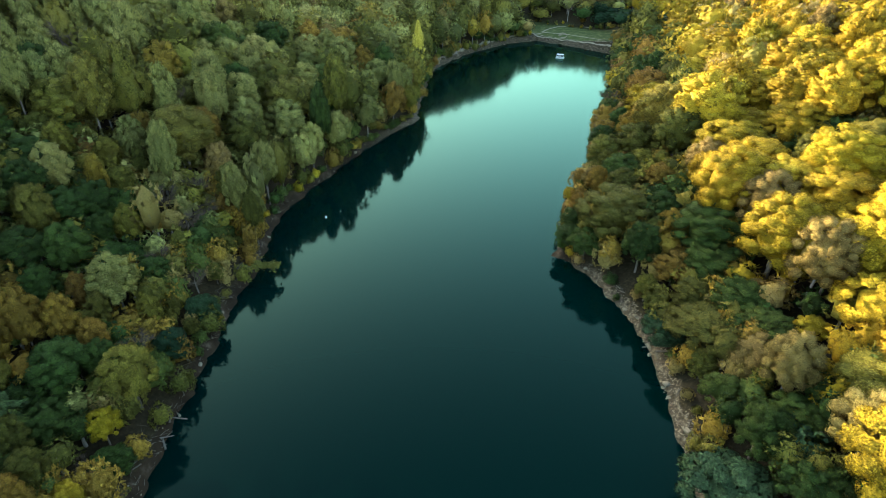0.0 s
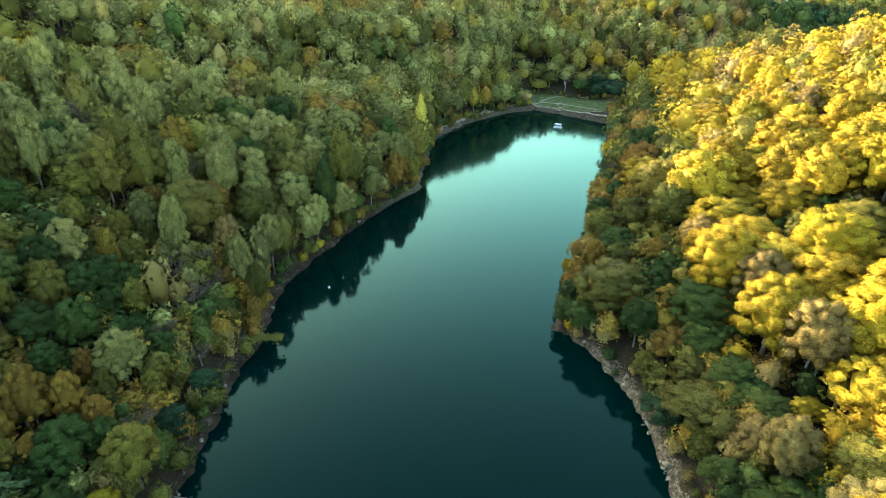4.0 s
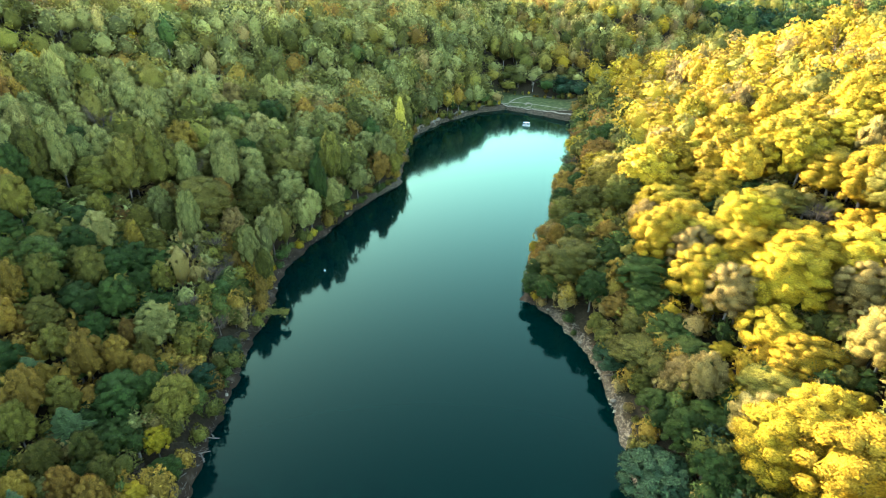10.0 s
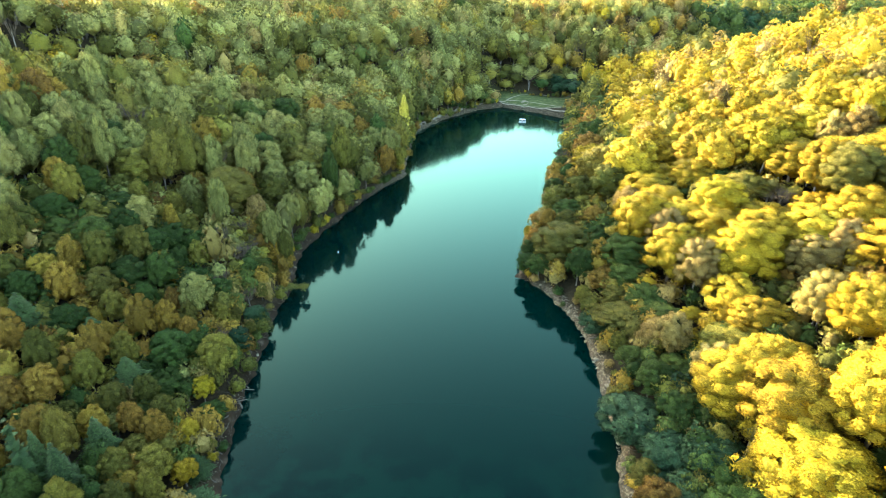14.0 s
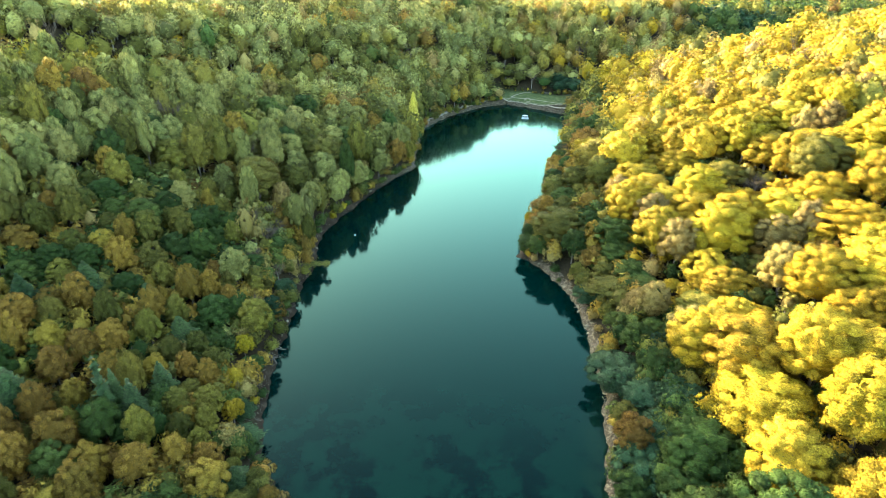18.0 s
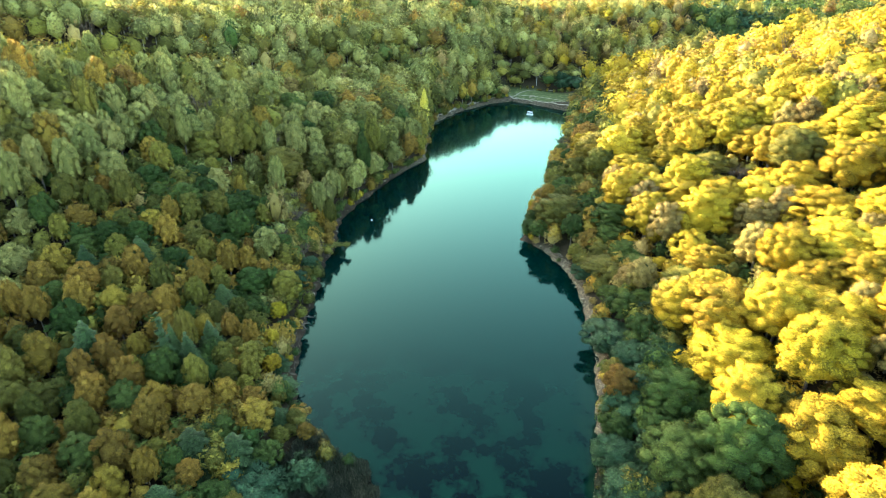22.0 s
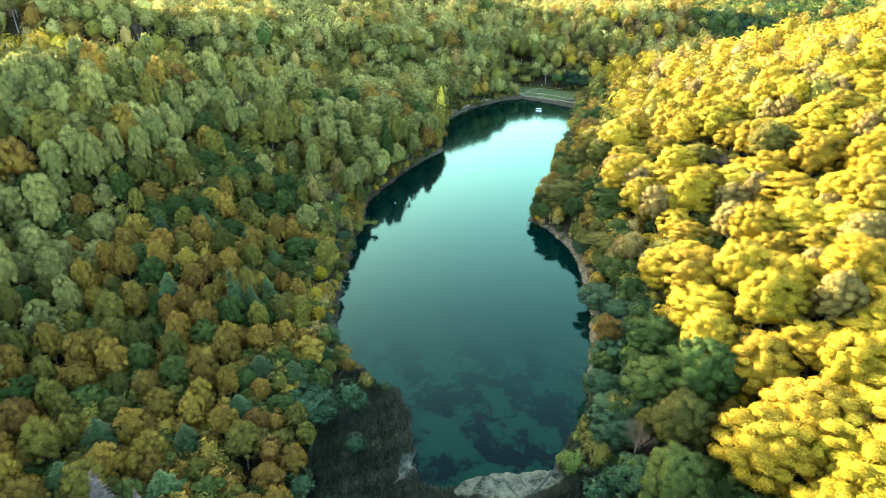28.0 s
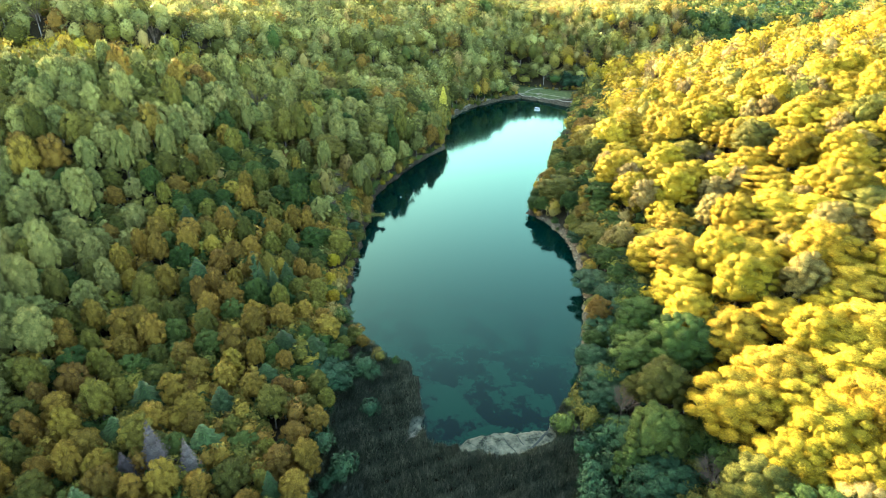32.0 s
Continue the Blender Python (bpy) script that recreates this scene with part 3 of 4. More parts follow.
def tree_kind(name, label, crown, trunk, leaf, bark, category="tree", crown_label=""):
    """One tree as a thing with a trunk and a crown, kept below the ground until it is copied."""
    base = new(name)
    base.empty_display_size = 0.5
    t = new("trunk", mesh_from("trunk", *trunk, [bark], smooth=True))
    c = new("crown", mesh_from("crown", crown[0], crown[1], [leaf], normals=crown[2] if len(crown) > 2 else None))
    t.parent = c.parent = base
    return tagged(base, label, category, "trees of the valley wood")


LOOKS = {
    "green": ("broadleaf_tree", "broadleaf tree with green leaves standing in the hillside wood"),
    # this kind has haze put into its leaf colour
    "hazed": ("pale_green_tree", "broadleaf tree with pale grey-green thinning leaves in the wood"),
    "olive": ("turning_tree", "broadleaf tree turning olive and yellow in the autumn wood"),
    "yellow": ("golden_tree", "broadleaf tree with bright golden-yellow autumn leaves on the slope"),
    "ochre": ("russet_tree", "broadleaf tree with orange-brown autumn leaves in the wood"),
    "tan": ("tan_tree", "thinning broadleaf tree with dry tan leaves among golden crowns"),
    "spruce": ("spruce_tree", "dark green spruce rising among the broadleaf crowns"),
    "pine": ("pine_tree", "bushy blue-green pine standing near the lake shore"),
    "dead_spruce": ("dead_spruce_tree", "dead grey spruce with bare needleless boughs in the wood"),
    "poplar": ("poplar_tree", "slender pale-yellow poplar at the point of the lake shore"),
    "bare": ("bare_tree", "leafless grey tree with fine upright twigs in the wood"),
}


def crown_for(look_, seed, tier):
    leaves, size = ((5400, 0.170), (2200, 0.26), (235, 0.68), (84, 1.15), (11500, 0.120))[tier]
    if look_ == "spruce":
        return spruce_crown(seed, leaves, size)
    if look_ == "pine":
        return broad_crown(seed, leaves, size, lobes=(34, 26, 12, 7, 44)[tier], radius=3.6, tall=10.5, base=0.6)
    if look_ == "dead_spruce":
        return spruce_crown(seed, int(leaves * 0.55), size * 0.75, radius=3.3)
    if look_ == "poplar":
        return column_crown(seed, leaves, size * 0.8)
    if look_ == "bare":
        return bare_crown(seed, (900, 420, 110, 40, 1300)[tier])
    if look_ == "tan":
        return broad_crown(seed, int(leaves * 0.9), size * 0.9, lobes=(52, 36, 12, 7, 64)[tier])
    return broad_crown(seed, leaves, size, lobes=(58, 40, 12, 7, 72)[tier])


def ground_at(x, y):
    return float(land(np.array([x]), np.array([y]))[0][0])


# trees that stand out: kind, x, y, crown radius, height
MARKED = [
    ("green", 34.8, 17.8, 5.6, 16),
    ("olive", 37.5, 2.2, 5.8, 17),
    ("green", 33.9, -8.7, 5.2, 15),
    ("ochre", 47.2, 8.9, 2.6, 13),
    ("yellow", 58.8, 3.1, 6.8, 18),
    ("yellow", 50.0, -5.8, 6.8, 17),
    ("yellow", 54.3, -19.6, 6.2, 16),
    ("yellow", 63.1, -16.4, 5.5, 17),
    ("yellow", 46.4, 26.3, 5.6, 17),
    ("yellow", 53.8, 16.6, 5.2, 16),
    ("green", -70.1, -44.7, 3.6, 14),
    ("dead_spruce", -62.1, -31.7, 2.6, 17),
    ("dead_spruce", -55.9, -31.2, 2.2, 14),
    ("dead_spruce", -66.1, -35.2, 2.2, 13),
    ("ochre", -53.6, -8.0, 4.3, 16),
    ("ochre", -66.9, -7.3, 4.6, 16),
    ("olive", -74.8, -10.2, 4.6, 16),
    ("ochre", -76.1, -32.1, 4.8, 15),
    ("ochre", -68.9, -22.7, 4.2, 15),
    ("ochre", -40.6, -26.0, 4.4, 15),
    ("olive", -47.1, -32.0, 4.6, 15),
    ("ochre", -57.8, 19.0, 4.6, 16),
    ("pine", -41.4, 4.4, 4.4, 10),
    ("green", -40.9, 13.1, 3.2, 9),
    ("ochre", -87.9, 125.1, 3.4, 19),
    ("olive", -96.1, 122.4, 4.6, 18),
    ("olive", -78.9, 125.5, 5.0, 18),
    ("ochre", -84.8, 103.9, 2.6, 17),
    ("olive", -71.0, 139.7, 3.4, 15),
    ("pine", -57.4, 86.7, 2.0, 12),
    ("pine", -57.1, 76.2, 2.0, 11),
    ("olive", -59.8, 97.1, 2.0, 9),
    ("yellow", 31.2, 145.1, 4.0, 15),
    ("yellow", 36.4, 132.2, 3.0, 14),
    ("yellow", 10.0, 148.1, 3.2, 13),
    ("ochre", 28.0, 118.4, 3.2, 14),
    ("poplar", -45.0, 232.0, 2.7, 25),
    ("olive", -44.5, 216.0, 2.8, 15),
    ("olive", -41.9, 199.4, 2.6, 14),
    ("ochre", -58.7, 203.9, 4.6, 16),
    ("green", 34.0, 106.6, 4.4, 15),
    ("bare", -68.7, 113.2, 4.8, 20),
    ("bare", -68.4, 104.3, 4.4, 19),
    ("bare", -73.5, 119.0, 4.2, 19),
    ("bare", -65.2, 97.0, 3.8, 17),
    ("bare", -75.0, 108.5, 4.2, 19),
    ("bare", 43.7, -17.7, 4.2, 12),
    ("bare", 29.6, 3.4, 3.0, 9),
    ("yellow", 56.9, 62.2, 4.6, 15),
    ("yellow", 45.0, 60.0, 5.2, 16),
    ("green", 27.7, 125.7, 4.0, 14),
    ("green", -64.8, 62.4, 4.8, 17),
    ("olive", -56.2, 65.3, 4.8, 16),
]


def choose(x, y, d, east, far):
    # the paler far kinds and darker near ones partly stand in for haze and shade
    patch = wave(x, y, 60, 3.0)
    if far:
        if 20 < x < 230 and -8 < y - 340 - 0.12 * (x - 20) < 18:
            p = dict(pine=0.7, green=0.2, olive=0.1)
        elif x > 130:
            # dark kinds put shade on the hill behind the eastern skyline
            p = dict(pine=0.30, green=0.42, olive=0.22, ochre=0.06)
        elif x > 0:
            # pale crowns mixed in for haze over the hill behind the dam
            p = dict(olive=0.38, hazed=0.28, tan=0.12, ochre=0.14, bare=0.05, yellow=0.03)
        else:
            # mostly pale crowns: haze painted onto the north-west hill
            p = dict(hazed=0.52, olive=0.34, ochre=0.05, tan=0.04, green=0.03, bare=0.02)
    elif east:
        if d < 13:
            p = dict(pine=0.50, green=0.40, olive=0.08, ochre=0.02) if y < 75 else dict(green=0.34, olive=0.34, ochre=0.18, tan=0.05, bare=0.05, yellow=0.02, pine=0.02)
        elif d < (29 if y < 8 else 24 if y < 34 else 16 if y < 108 else 23):
            # darker kinds in this belt also draw the slope's shadow edge
            p = dict(green=0.72, olive=0.18, pine=0.06, ochre=0.04) if y < 85 else dict(green=0.40, olive=0.38, yellow=0.07, ochre=0.15)
        elif d > 38 and patch > -0.2:
            p = dict(yellow=0.72, olive=0.10, tan=0.12, bare=0.03, ochre=0.03)
        else:
            p = dict(yellow=0.78, olive=0.10, tan=0.10, ochre=0.02)
    elif d < 8 and 15 < y < 112:
        p = dict(olive=0.40, yellow=0.05, bare=0.14, green=0.20, ochre=0.10, spruce=0.10)
    elif d > 62 and y < 130:
        # upper western slope paled by leaf colour in place of haze
        p = dict(hazed=0.52, olive=0.40, ochre=0.06, green=0.02)
    elif y < 45 or (x < -68 and y < 74):
        p = dict(ochre=0.56, olive=0.32, green=0.07, spruce=0.05) if wave(x, y, 34, 1.2) > -0.08 else dict(ochre=0.28, olive=0.38, green=0.14, spruce=0.20)
    elif y < 80 and d > 8 and patch > -0.1:
        p = dict(ochre=0.22, olive=0.42, green=0.20, spruce=0.16)
    elif d > 88 and y > 150:
        # golden kinds stand in for the sunlit rim of the crest
        p = dict(yellow=0.40, olive=0.44, ochre=0.08, tan=0.08)
    elif y < 110:
        p = dict(green=0.34, olive=0.42, hazed=0.14, ochre=0.05, tan=0.02, spruce=0.02, bare=0.01)
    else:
        # the pale mix stands in for haze on the distant western slope
        p = dict(hazed=0.50, olive=0.38, green=0.05, ochre=0.05, tan=0.01, bare=0.01)
    return str(rng.choice(list(p), p=np.array(list(p.values())) / sum(p.values())))


def scatter():
    """Places of the trees by throwing darts: crowns touch, none stands inside another."""
    xs = np.concatenate([rng.uniform(-260, 260, 90000), rng.uniform(-700, 600, 75000)])
    ys = np.concatenate([rng.uniform(-115, 400, 90000), rng.uniform(60, 800, 75000)])
    keep = (np.abs(xs) < 120 + 0.98 * (ys + 100))
    xs, ys = xs[keep], ys[keep]
    z, lake, d = land(xs, ys)
    dam = (np.hypot((xs - 15) * 0.46, ys - 333 + 0.35 * (xs - 15)) < 16.5) | (np.hypot(xs - 34, ys - 318) < 14)
    keep = (d > np.where((ys < 112) & (ys > 15), 2.6, 1.2)) & ~dam & (lake > 1.0)
    cells, trees = {}, []

    def put(kind, x, y, z, d, r, tall, marked=False):
        cx, cy = int(x // 9), int(y // 9)
        for i in range(cx - 2, cx + 3):
            for j in range(cy - 2, cy + 3):
                for ox, oy, orr in cells.get((i, j), ()):
                    if (x - ox) ** 2 + (y - oy) ** 2 < ((0.50 if r < 2.7 and d > 8 else 0.68 if x < 0 else 0.74) * (r + orr)) ** 2 and not marked:
                        return
        cells.setdefault((cx, cy), []).append((x, y, r))
        trees.append((kind, x, y, z, d, r, tall, marked))

    for kind, x, y, r, tall in MARKED:
        mz, _, md = land(np.array([x]), np.array([y]))
        put(kind, x, y, float(mz[0]), float(md[0]), r, tall, True)
    for x, y, z_, d_ in zip(xs[keep], ys[keep], z[keep], d[keep]):
        east, far = x > -15 + 0.08 * y, y + 0.55 * max(-x - 60, 0) > 266 and not (x > 24 and y < 330 + 0.12 * (x - 20))
        out = abs(x) > 260 or y > 470
        kind = choose(x, y, d_, east, far)
        r = rng.uniform(3.8, 5.4)
        if out:
            r = rng.uniform(5.8, 7.8)
        elif east and not far and d_ > 14:
            r = rng.uniform(4.5, 6.5) if y > 40 else rng.uniform(5.0, 6.8)
        if kind == "tan":
            r *= 0.78
        if d_ < 6:
            r *= 0.80
        if not east and d_ < 26 and 20 < y < 140:
            r *= 0.82
        if kind == "spruce":
            r *= 0.98
        scrub = not east and d_ < 8 and 15 < y < 112
        if scrub:
            r = rng.uniform(1.7, 2.9)
        if not east and not scrub and y < 150 and d_ < 130 and not out:
            r *= 0.80 + 0.10 * min(max(y / 100, 0), 1)
        tall = (1.06 if east or far else 1.14 if y < 180 else 0.98) * (0.5 if scrub else 1.0) * rng.uniform(11.5, 18.0) * (0.62 if d_ < 6 and (east or y < 90) else 0.84 if d_ < 18 and y < 112 else 0.55 if far and x > -16 and y < 372 else 1.0)
        put(kind, x, y, z_, d_, r, tall)
    # small trees close the gaps that are left under the canopy's edge
    fx, fy = rng.uniform(-175, 190, 60000), rng.uniform(-75, 330, 60000)
    z, lake, d = land(fx, fy)
    keep = (d > np.where(fy < 112, 3.0, 2.0)) & (lake > 2.0) & ~((np.hypot((fx - 15) * 0.46, fy - 333 + 0.35 * (fx - 15)) < 17.5) | (np.hypot(fx - 34, fy - 318) < 14))
    for x, y, z_, d_ in zip(fx[keep], fy[keep], z[keep], d[keep]):
        kind = choose(x, y, d_, x > -15 + 0.08 * y, False)
        # darker understorey leaves, which also paint the shaded gaps between golden crowns
        if kind == "yellow":
            kind = str(rng.choice(["olive", "green", "tan", "yellow"], p=[0.38, 0.23, 0.09, 0.30]))
        put("green" if kind in ("bare", "spruce") else kind, x, y, z_, d_, rng.uniform(1.9, 2.6), rng.uniform(5.5, 8.5))
    return trees


rng = np.random.default_rng(7)
TREES = scatter()
LOOK_NAMES = list(LOOKS)
# nearness to the line of the flight decides how finely a tree is built
near = [math.hypot(t[1], max(abs(t[2] + 45) - 58, 0)) for t in TREES]
HI, MID = 880, 540
NOMINAL = {"spruce": (2.6, 16.5), "dead_spruce": (2.3, 16.5), "pine": (3.6, 11.0), "poplar": (1.9, 18.8), "bare": (4.0, 16.0)}
pool, count, placed = {}, {}, 0
far_pieces, far_tones, trunk_pieces = {k: [] for k in LOOKS}, {k: [] for k in LOOKS}, []
far_base = {(k, s, t): crown_for(k, 900 + 10 * i + s, t) for i, k in enumerate(LOOKS) for s in range(3) for t in (2, 3)}
far_trunk = tube_arrays([(0, 0, -1), (0, 0, 9)], [0.28, 0.18], 4)
far_trunk = (far_trunk[0], np.concatenate([far_trunk[1][:, :3], far_trunk[1][:, [0, 2, 3]]]))
for rank, i in enumerate(np.argsort(near)):
    k, x, y, z, d, r, tall, marked = TREES[i]
    r0, tall0 = NOMINAL.get(k, (4.8, 16.3))
    if k == "pine":
        tall *= 0.78
    if k == "spruce":
        tall *= 1.04
    spin, wide, grow = rng.uniform(0, 6.283), (1.18 if r < 5.6 else 1.10) * r / r0, tall / tall0
    tier = 4 if placed < HI and r > 4.9 and k not in NOMINAL else 0 if placed < HI or (marked and k == "poplar") else 1
    if marked or (r > 2.6 or x < -15 and d < 8 and y < 112) and rank < HI + MID + 6500 and placed < HI + MID and count.get(k, 0) < 300:
        count[k], placed = count.get(k, 0) + 1, placed + 1
        key = (k, int(rng.integers(4 if k in ("yellow", "green", "olive") else 3)), tier)
        m = Matrix.Translation((x, y, z - 0.15)) @ Matrix.Rotation(spin, 4, "Z") @ Matrix.Diagonal((wide, wide, grow, 1))
        if key not in pool:
            seed = 31 * LOOK_NAMES.index(k) + 7 * key[1] + tier
            bark = PALE_BARK if k in ("tan", "dead_spruce") else BARK
            leaf = TWIG if k == "bare" else LEAF[k]
            pool[key] = tree_kind(LOOKS[k][0], LOOKS[k][1], crown_for(k, seed, tier), trunk_arrays(seed, 4.0 if k == "pine" else 11.0, limbs=0 if k in ("spruce", "dead_spruce", "pine", "poplar") else 4), leaf, bark)
            pool[key].matrix_basis = m
        else:
            copy_thing(pool[key], m)
    else:
        out = abs(x) > 310 or y > 470
        v, f, *n_ = far_base[(k, int(rng.integers(3)), 3 if out or r <= 2.6 and near[i] > 85 else 2)]
        c, s = math.cos(spin), math.sin(spin)
        turn = np.array([(c * wide, s * wide, 0), (-s * wide, c * wide, 0), (0, 0, grow)])
        far_pieces[k].append((v @ turn + (x, y, z), f, n_[0] @ np.array([(c, s, 0), (-s, c, 0), (0, 0, 1)]) if n_ else None))
        far_tones[k].append((len(v), rng.uniform()))
        if not out:
            trunk_pieces.append((far_trunk[0] * (1, 1, grow) + (x, y, z), far_trunk[1]))
for k, pieces in far_pieces.items():
    if pieces:
        v, f = joined([p[:2] for p in pieces])
        me = mesh_from("far_woods", v, f, [TWIG if k == "bare" else LEAF[k]], normals=None if k == "bare" else np.vstack([p[2] for p in pieces]))
        me.attributes.new("tone", "FLOAT", "POINT").data.foreach_set("value", np.repeat([t for _, t in far_tones[k]], [n for n, _ in far_tones[k]]).astype(np.float32))
        tagged(new("far_woods", me), "distant " + LOOKS[k][1].split(" with ")[0].split(" standing")[0].split(" rising")[0] + " crowns covering the hills", "woods", kind="stuff")
v, f = joined(trunk_pieces)
tagged(new("far_trunks", mesh_from("far_trunks", v, f, [PALE_BARK])), "pale trunks of the distant hillside woods", "woods", kind="stuff")


# ---------------------------------------------------------------- the shore: shrubs, driftwood, stones
def along(poly, step):
    for (x0, y0), (x1, y1) in zip(poly[:-1], poly[1:]):
        n = max(1, int(math.hypot(x1 - x0, y1 - y0) / step))
        for i in range(n):
            yield x0 + (x1 - x0) * i / n, y0 + (y1 - y0) * i / n, (x1 - x0, y1 - y0)


def shrub(kind, seed):
    v, f, nrm = broad_crown(seed, 380, 0.19, lobes=11, radius=1.5, tall=2.6, base=0.1)
    ob = new("shore_shrub", mesh_from("shore_shrub", v, f, [LEAF[kind]], normals=nrm))
    return tagged(ob, "low " + {"olive": "olive-green", "green": "dark green", "ochre": "rust-brown", "tan": "dry tan", "yellow": "yellow", "pine": "blue-green"}[kind] + " shrub overhanging the lake bank", "shrub", "shrubs of the shore")


shrub_pool, shrub_kinds = {}, ["olive", "green", "green", "olive", "ochre", "tan", "green", "olive", "yellow"]
for poly in (SHORE_WEST[4:], SHORE_EAST[2:21]):
    west = poly[0][0] < 0
    for x, y, (dx, dy) in along(poly, 2.7):
        if rng.uniform() < (0.26 if (y < 100 and west) or (not west and 25 < y < 118) else 0.05):
            continue
        ln = math.hypot(dx, dy)
        off = rng.uniform(0.4, 2.6)
        px, py = x - dy / ln * off, y + dx / ln * off
        kind = shrub_kinds[int(rng.integers(4 if not west and y < 48 else 9))]
        key, size = (kind, int(rng.integers(2))), rng.uniform(0.6, 1.4)
        m = Matrix.Translation((px, py, ground_at(px, py) - 0.1)) @ Matrix.Rotation(rng.uniform(0, 6.28), 4, "Z") @ Matrix.Diagonal((size, size, size * rng.uniform(0.8, 1.3), 1))
        if key not in shrub_pool:
            shrub_pool[key] = shrub(kind, 400 + len(shrub_pool))
            shrub_pool[key].matrix_basis = m
        else:
            copy_thing(shrub_pool[key], m)

under = {}
for k in range(300):
    east_side = k % 2
    if east_side:
        y = rng.uniform(-12, 300)
        x = np.interp(y, [p[1] for p in SHORE_EAST[21:1:-1]], [p[0] for p in SHORE_EAST[21:1:-1]]) + rng.uniform(2.5, 14)
    else:
        y = rng.uniform(30, 290)
        x = np.interp(y, [p[1] for p in SHORE_WEST[6:27]], [p[0] for p in SHORE_WEST[6:27]]) - rng.uniform(2.5, 12)
    z_, lake_, d_ = land(np.array([x]), np.array([y]))
    if lake_[0] < 2 or math.hypot(x - 38, y - 314) < 8:
        continue
    kind = ("olive", "green", "ochre", "tan")[int(rng.integers(2 if east_side and y < 48 else 4))]
    size, spin = rng.uniform(0.9, 1.9), rng.uniform(0, 6.28)
    me = shrub_pool[(kind, int(rng.integers(2)))].data
    co = np.empty(len(me.vertices) * 3, np.float32)
    me.vertices.foreach_get("co", co)
    ix = np.empty(len(me.polygons) * 3, np.int32)
    me.polygons.foreach_get("vertices", ix)
    c, s = math.cos(spin) * size, math.sin(spin) * size
    turn = np.array([(c, s, 0), (-s, c, 0), (0, 0, size * rng.uniform(0.9, 1.5))])
    under.setdefault(kind, []).append((co.reshape(-1, 3) @ turn + (x, y, float(z_[0]) - 0.15), ix.reshape(-1, 3)))
for kind, pieces in under.items():
    v, f = joined(pieces)
    tagged(new("undergrowth", mesh_from("undergrowth", v, f, [LEAF[kind]])), "leafy " + kind + " undergrowth beneath the shore trees", "undergrowth", kind="stuff")

DRIFT = plain_material("bleached_wood", [(0.3, (0.045, 0.038, 0.030)), (0.7, (0.120, 0.106, 0.086))], 6.0, 0.8, 0.5)
STONE = plain_material("pale_stone", [(0.3, (0.075, 0.064, 0.043)), (0.6, (0.150, 0.130, 0.090)), (0.8, (0.29, 0.26, 0.19))], 2.5, 0.9, 0.6)
GRAVEL = plain_material("pale_gravel", [(0.3, (0.085, 0.074, 0.052)), (0.7, (0.20, 0.178, 0.128))], 5.0, 0.95, 0.4)


def log_mesh(seed):
    r = np.random.default_rng(seed)
    ln, bend = r.uniform(2.0, 4.2), r.uniform(-0.35, 0.35)
    out = [tube_arrays([(-ln / 2, 0, 0.05), (0, bend, 0.12), (ln / 2, 0, 0.22)], [0.13, 0.10, 0.04], 6)]
    for k in range(int(r.integers(1, 4))):
        u, a = r.uniform(-0.2, 0.4), r.choice([-1, 1])
        out.append(tube_arrays([(u * ln, bend * 0.7, 0.12), (u * ln + 0.6, a * 0.7 + bend, 0.35)], [0.06, 0.02], 5))
    return mesh_from("driftwood_log", *joined(out), [DRIFT], smooth=True)


log_pool = [tagged(new("driftwood_log", log_mesh(k)), "bleached grey driftwood log lying on the muddy bank", "log", "driftwood on the shore") for k in range(4)]
log_spots = []
for k in range(62):
    if k < 38:
        y = rng.uniform(40, 112)
        x = np.interp(y, [p[1] for p in SHORE_WEST[5:16]], [p[0] for p in SHORE_WEST[5:16]]) - rng.uniform(0.4, 3.4)
    elif k < 54:
        y = rng.uniform(28, 112)
        x = np.interp(y, [p[1] for p in SHORE_EAST[19:10:-1]], [p[0] for p in SHORE_EAST[19:10:-1]]) + rng.uniform(0.3, 2.4)
    else:
        y = rng.uniform(140, 260)
        x = np.interp(y, [p[1] for p in SHORE_WEST[16:26]], [p[0] for p in SHORE_WEST[16:26]]) - rng.uniform(0.2, 1.6)
    m = Matrix.Translation((x, y, ground_at(x, y))) @ Matrix.Rotation(rng.uniform(0, 6.28), 4, "Z") @ Matrix.Rotation(rng.uniform(-0.12, 0.12), 4, "Y") @ Matrix.Scale(rng.uniform(0.7, 1.25), 4)
    if k < 4:
        log_pool[k].matrix_basis = m
    else:
        copy_thing(log_pool[k % 4], m)


def stone_mesh(seed):
    bm = bmesh.new()
    bmesh.ops.create_icosphere(bm, subdivisions=2, radius=0.5)
    for v in bm.verts:
        v.co *= 1 + 0.35 * noise.noise(v.co * 2.2 + Vector((seed * 3.1, 0, 0)))
        v.co.z *= 0.6
    me = bpy.data.meshes.new("shore_stone")
    bm.to_mesh(me)
    bm.free()
    me.materials.append(STONE)
    return me


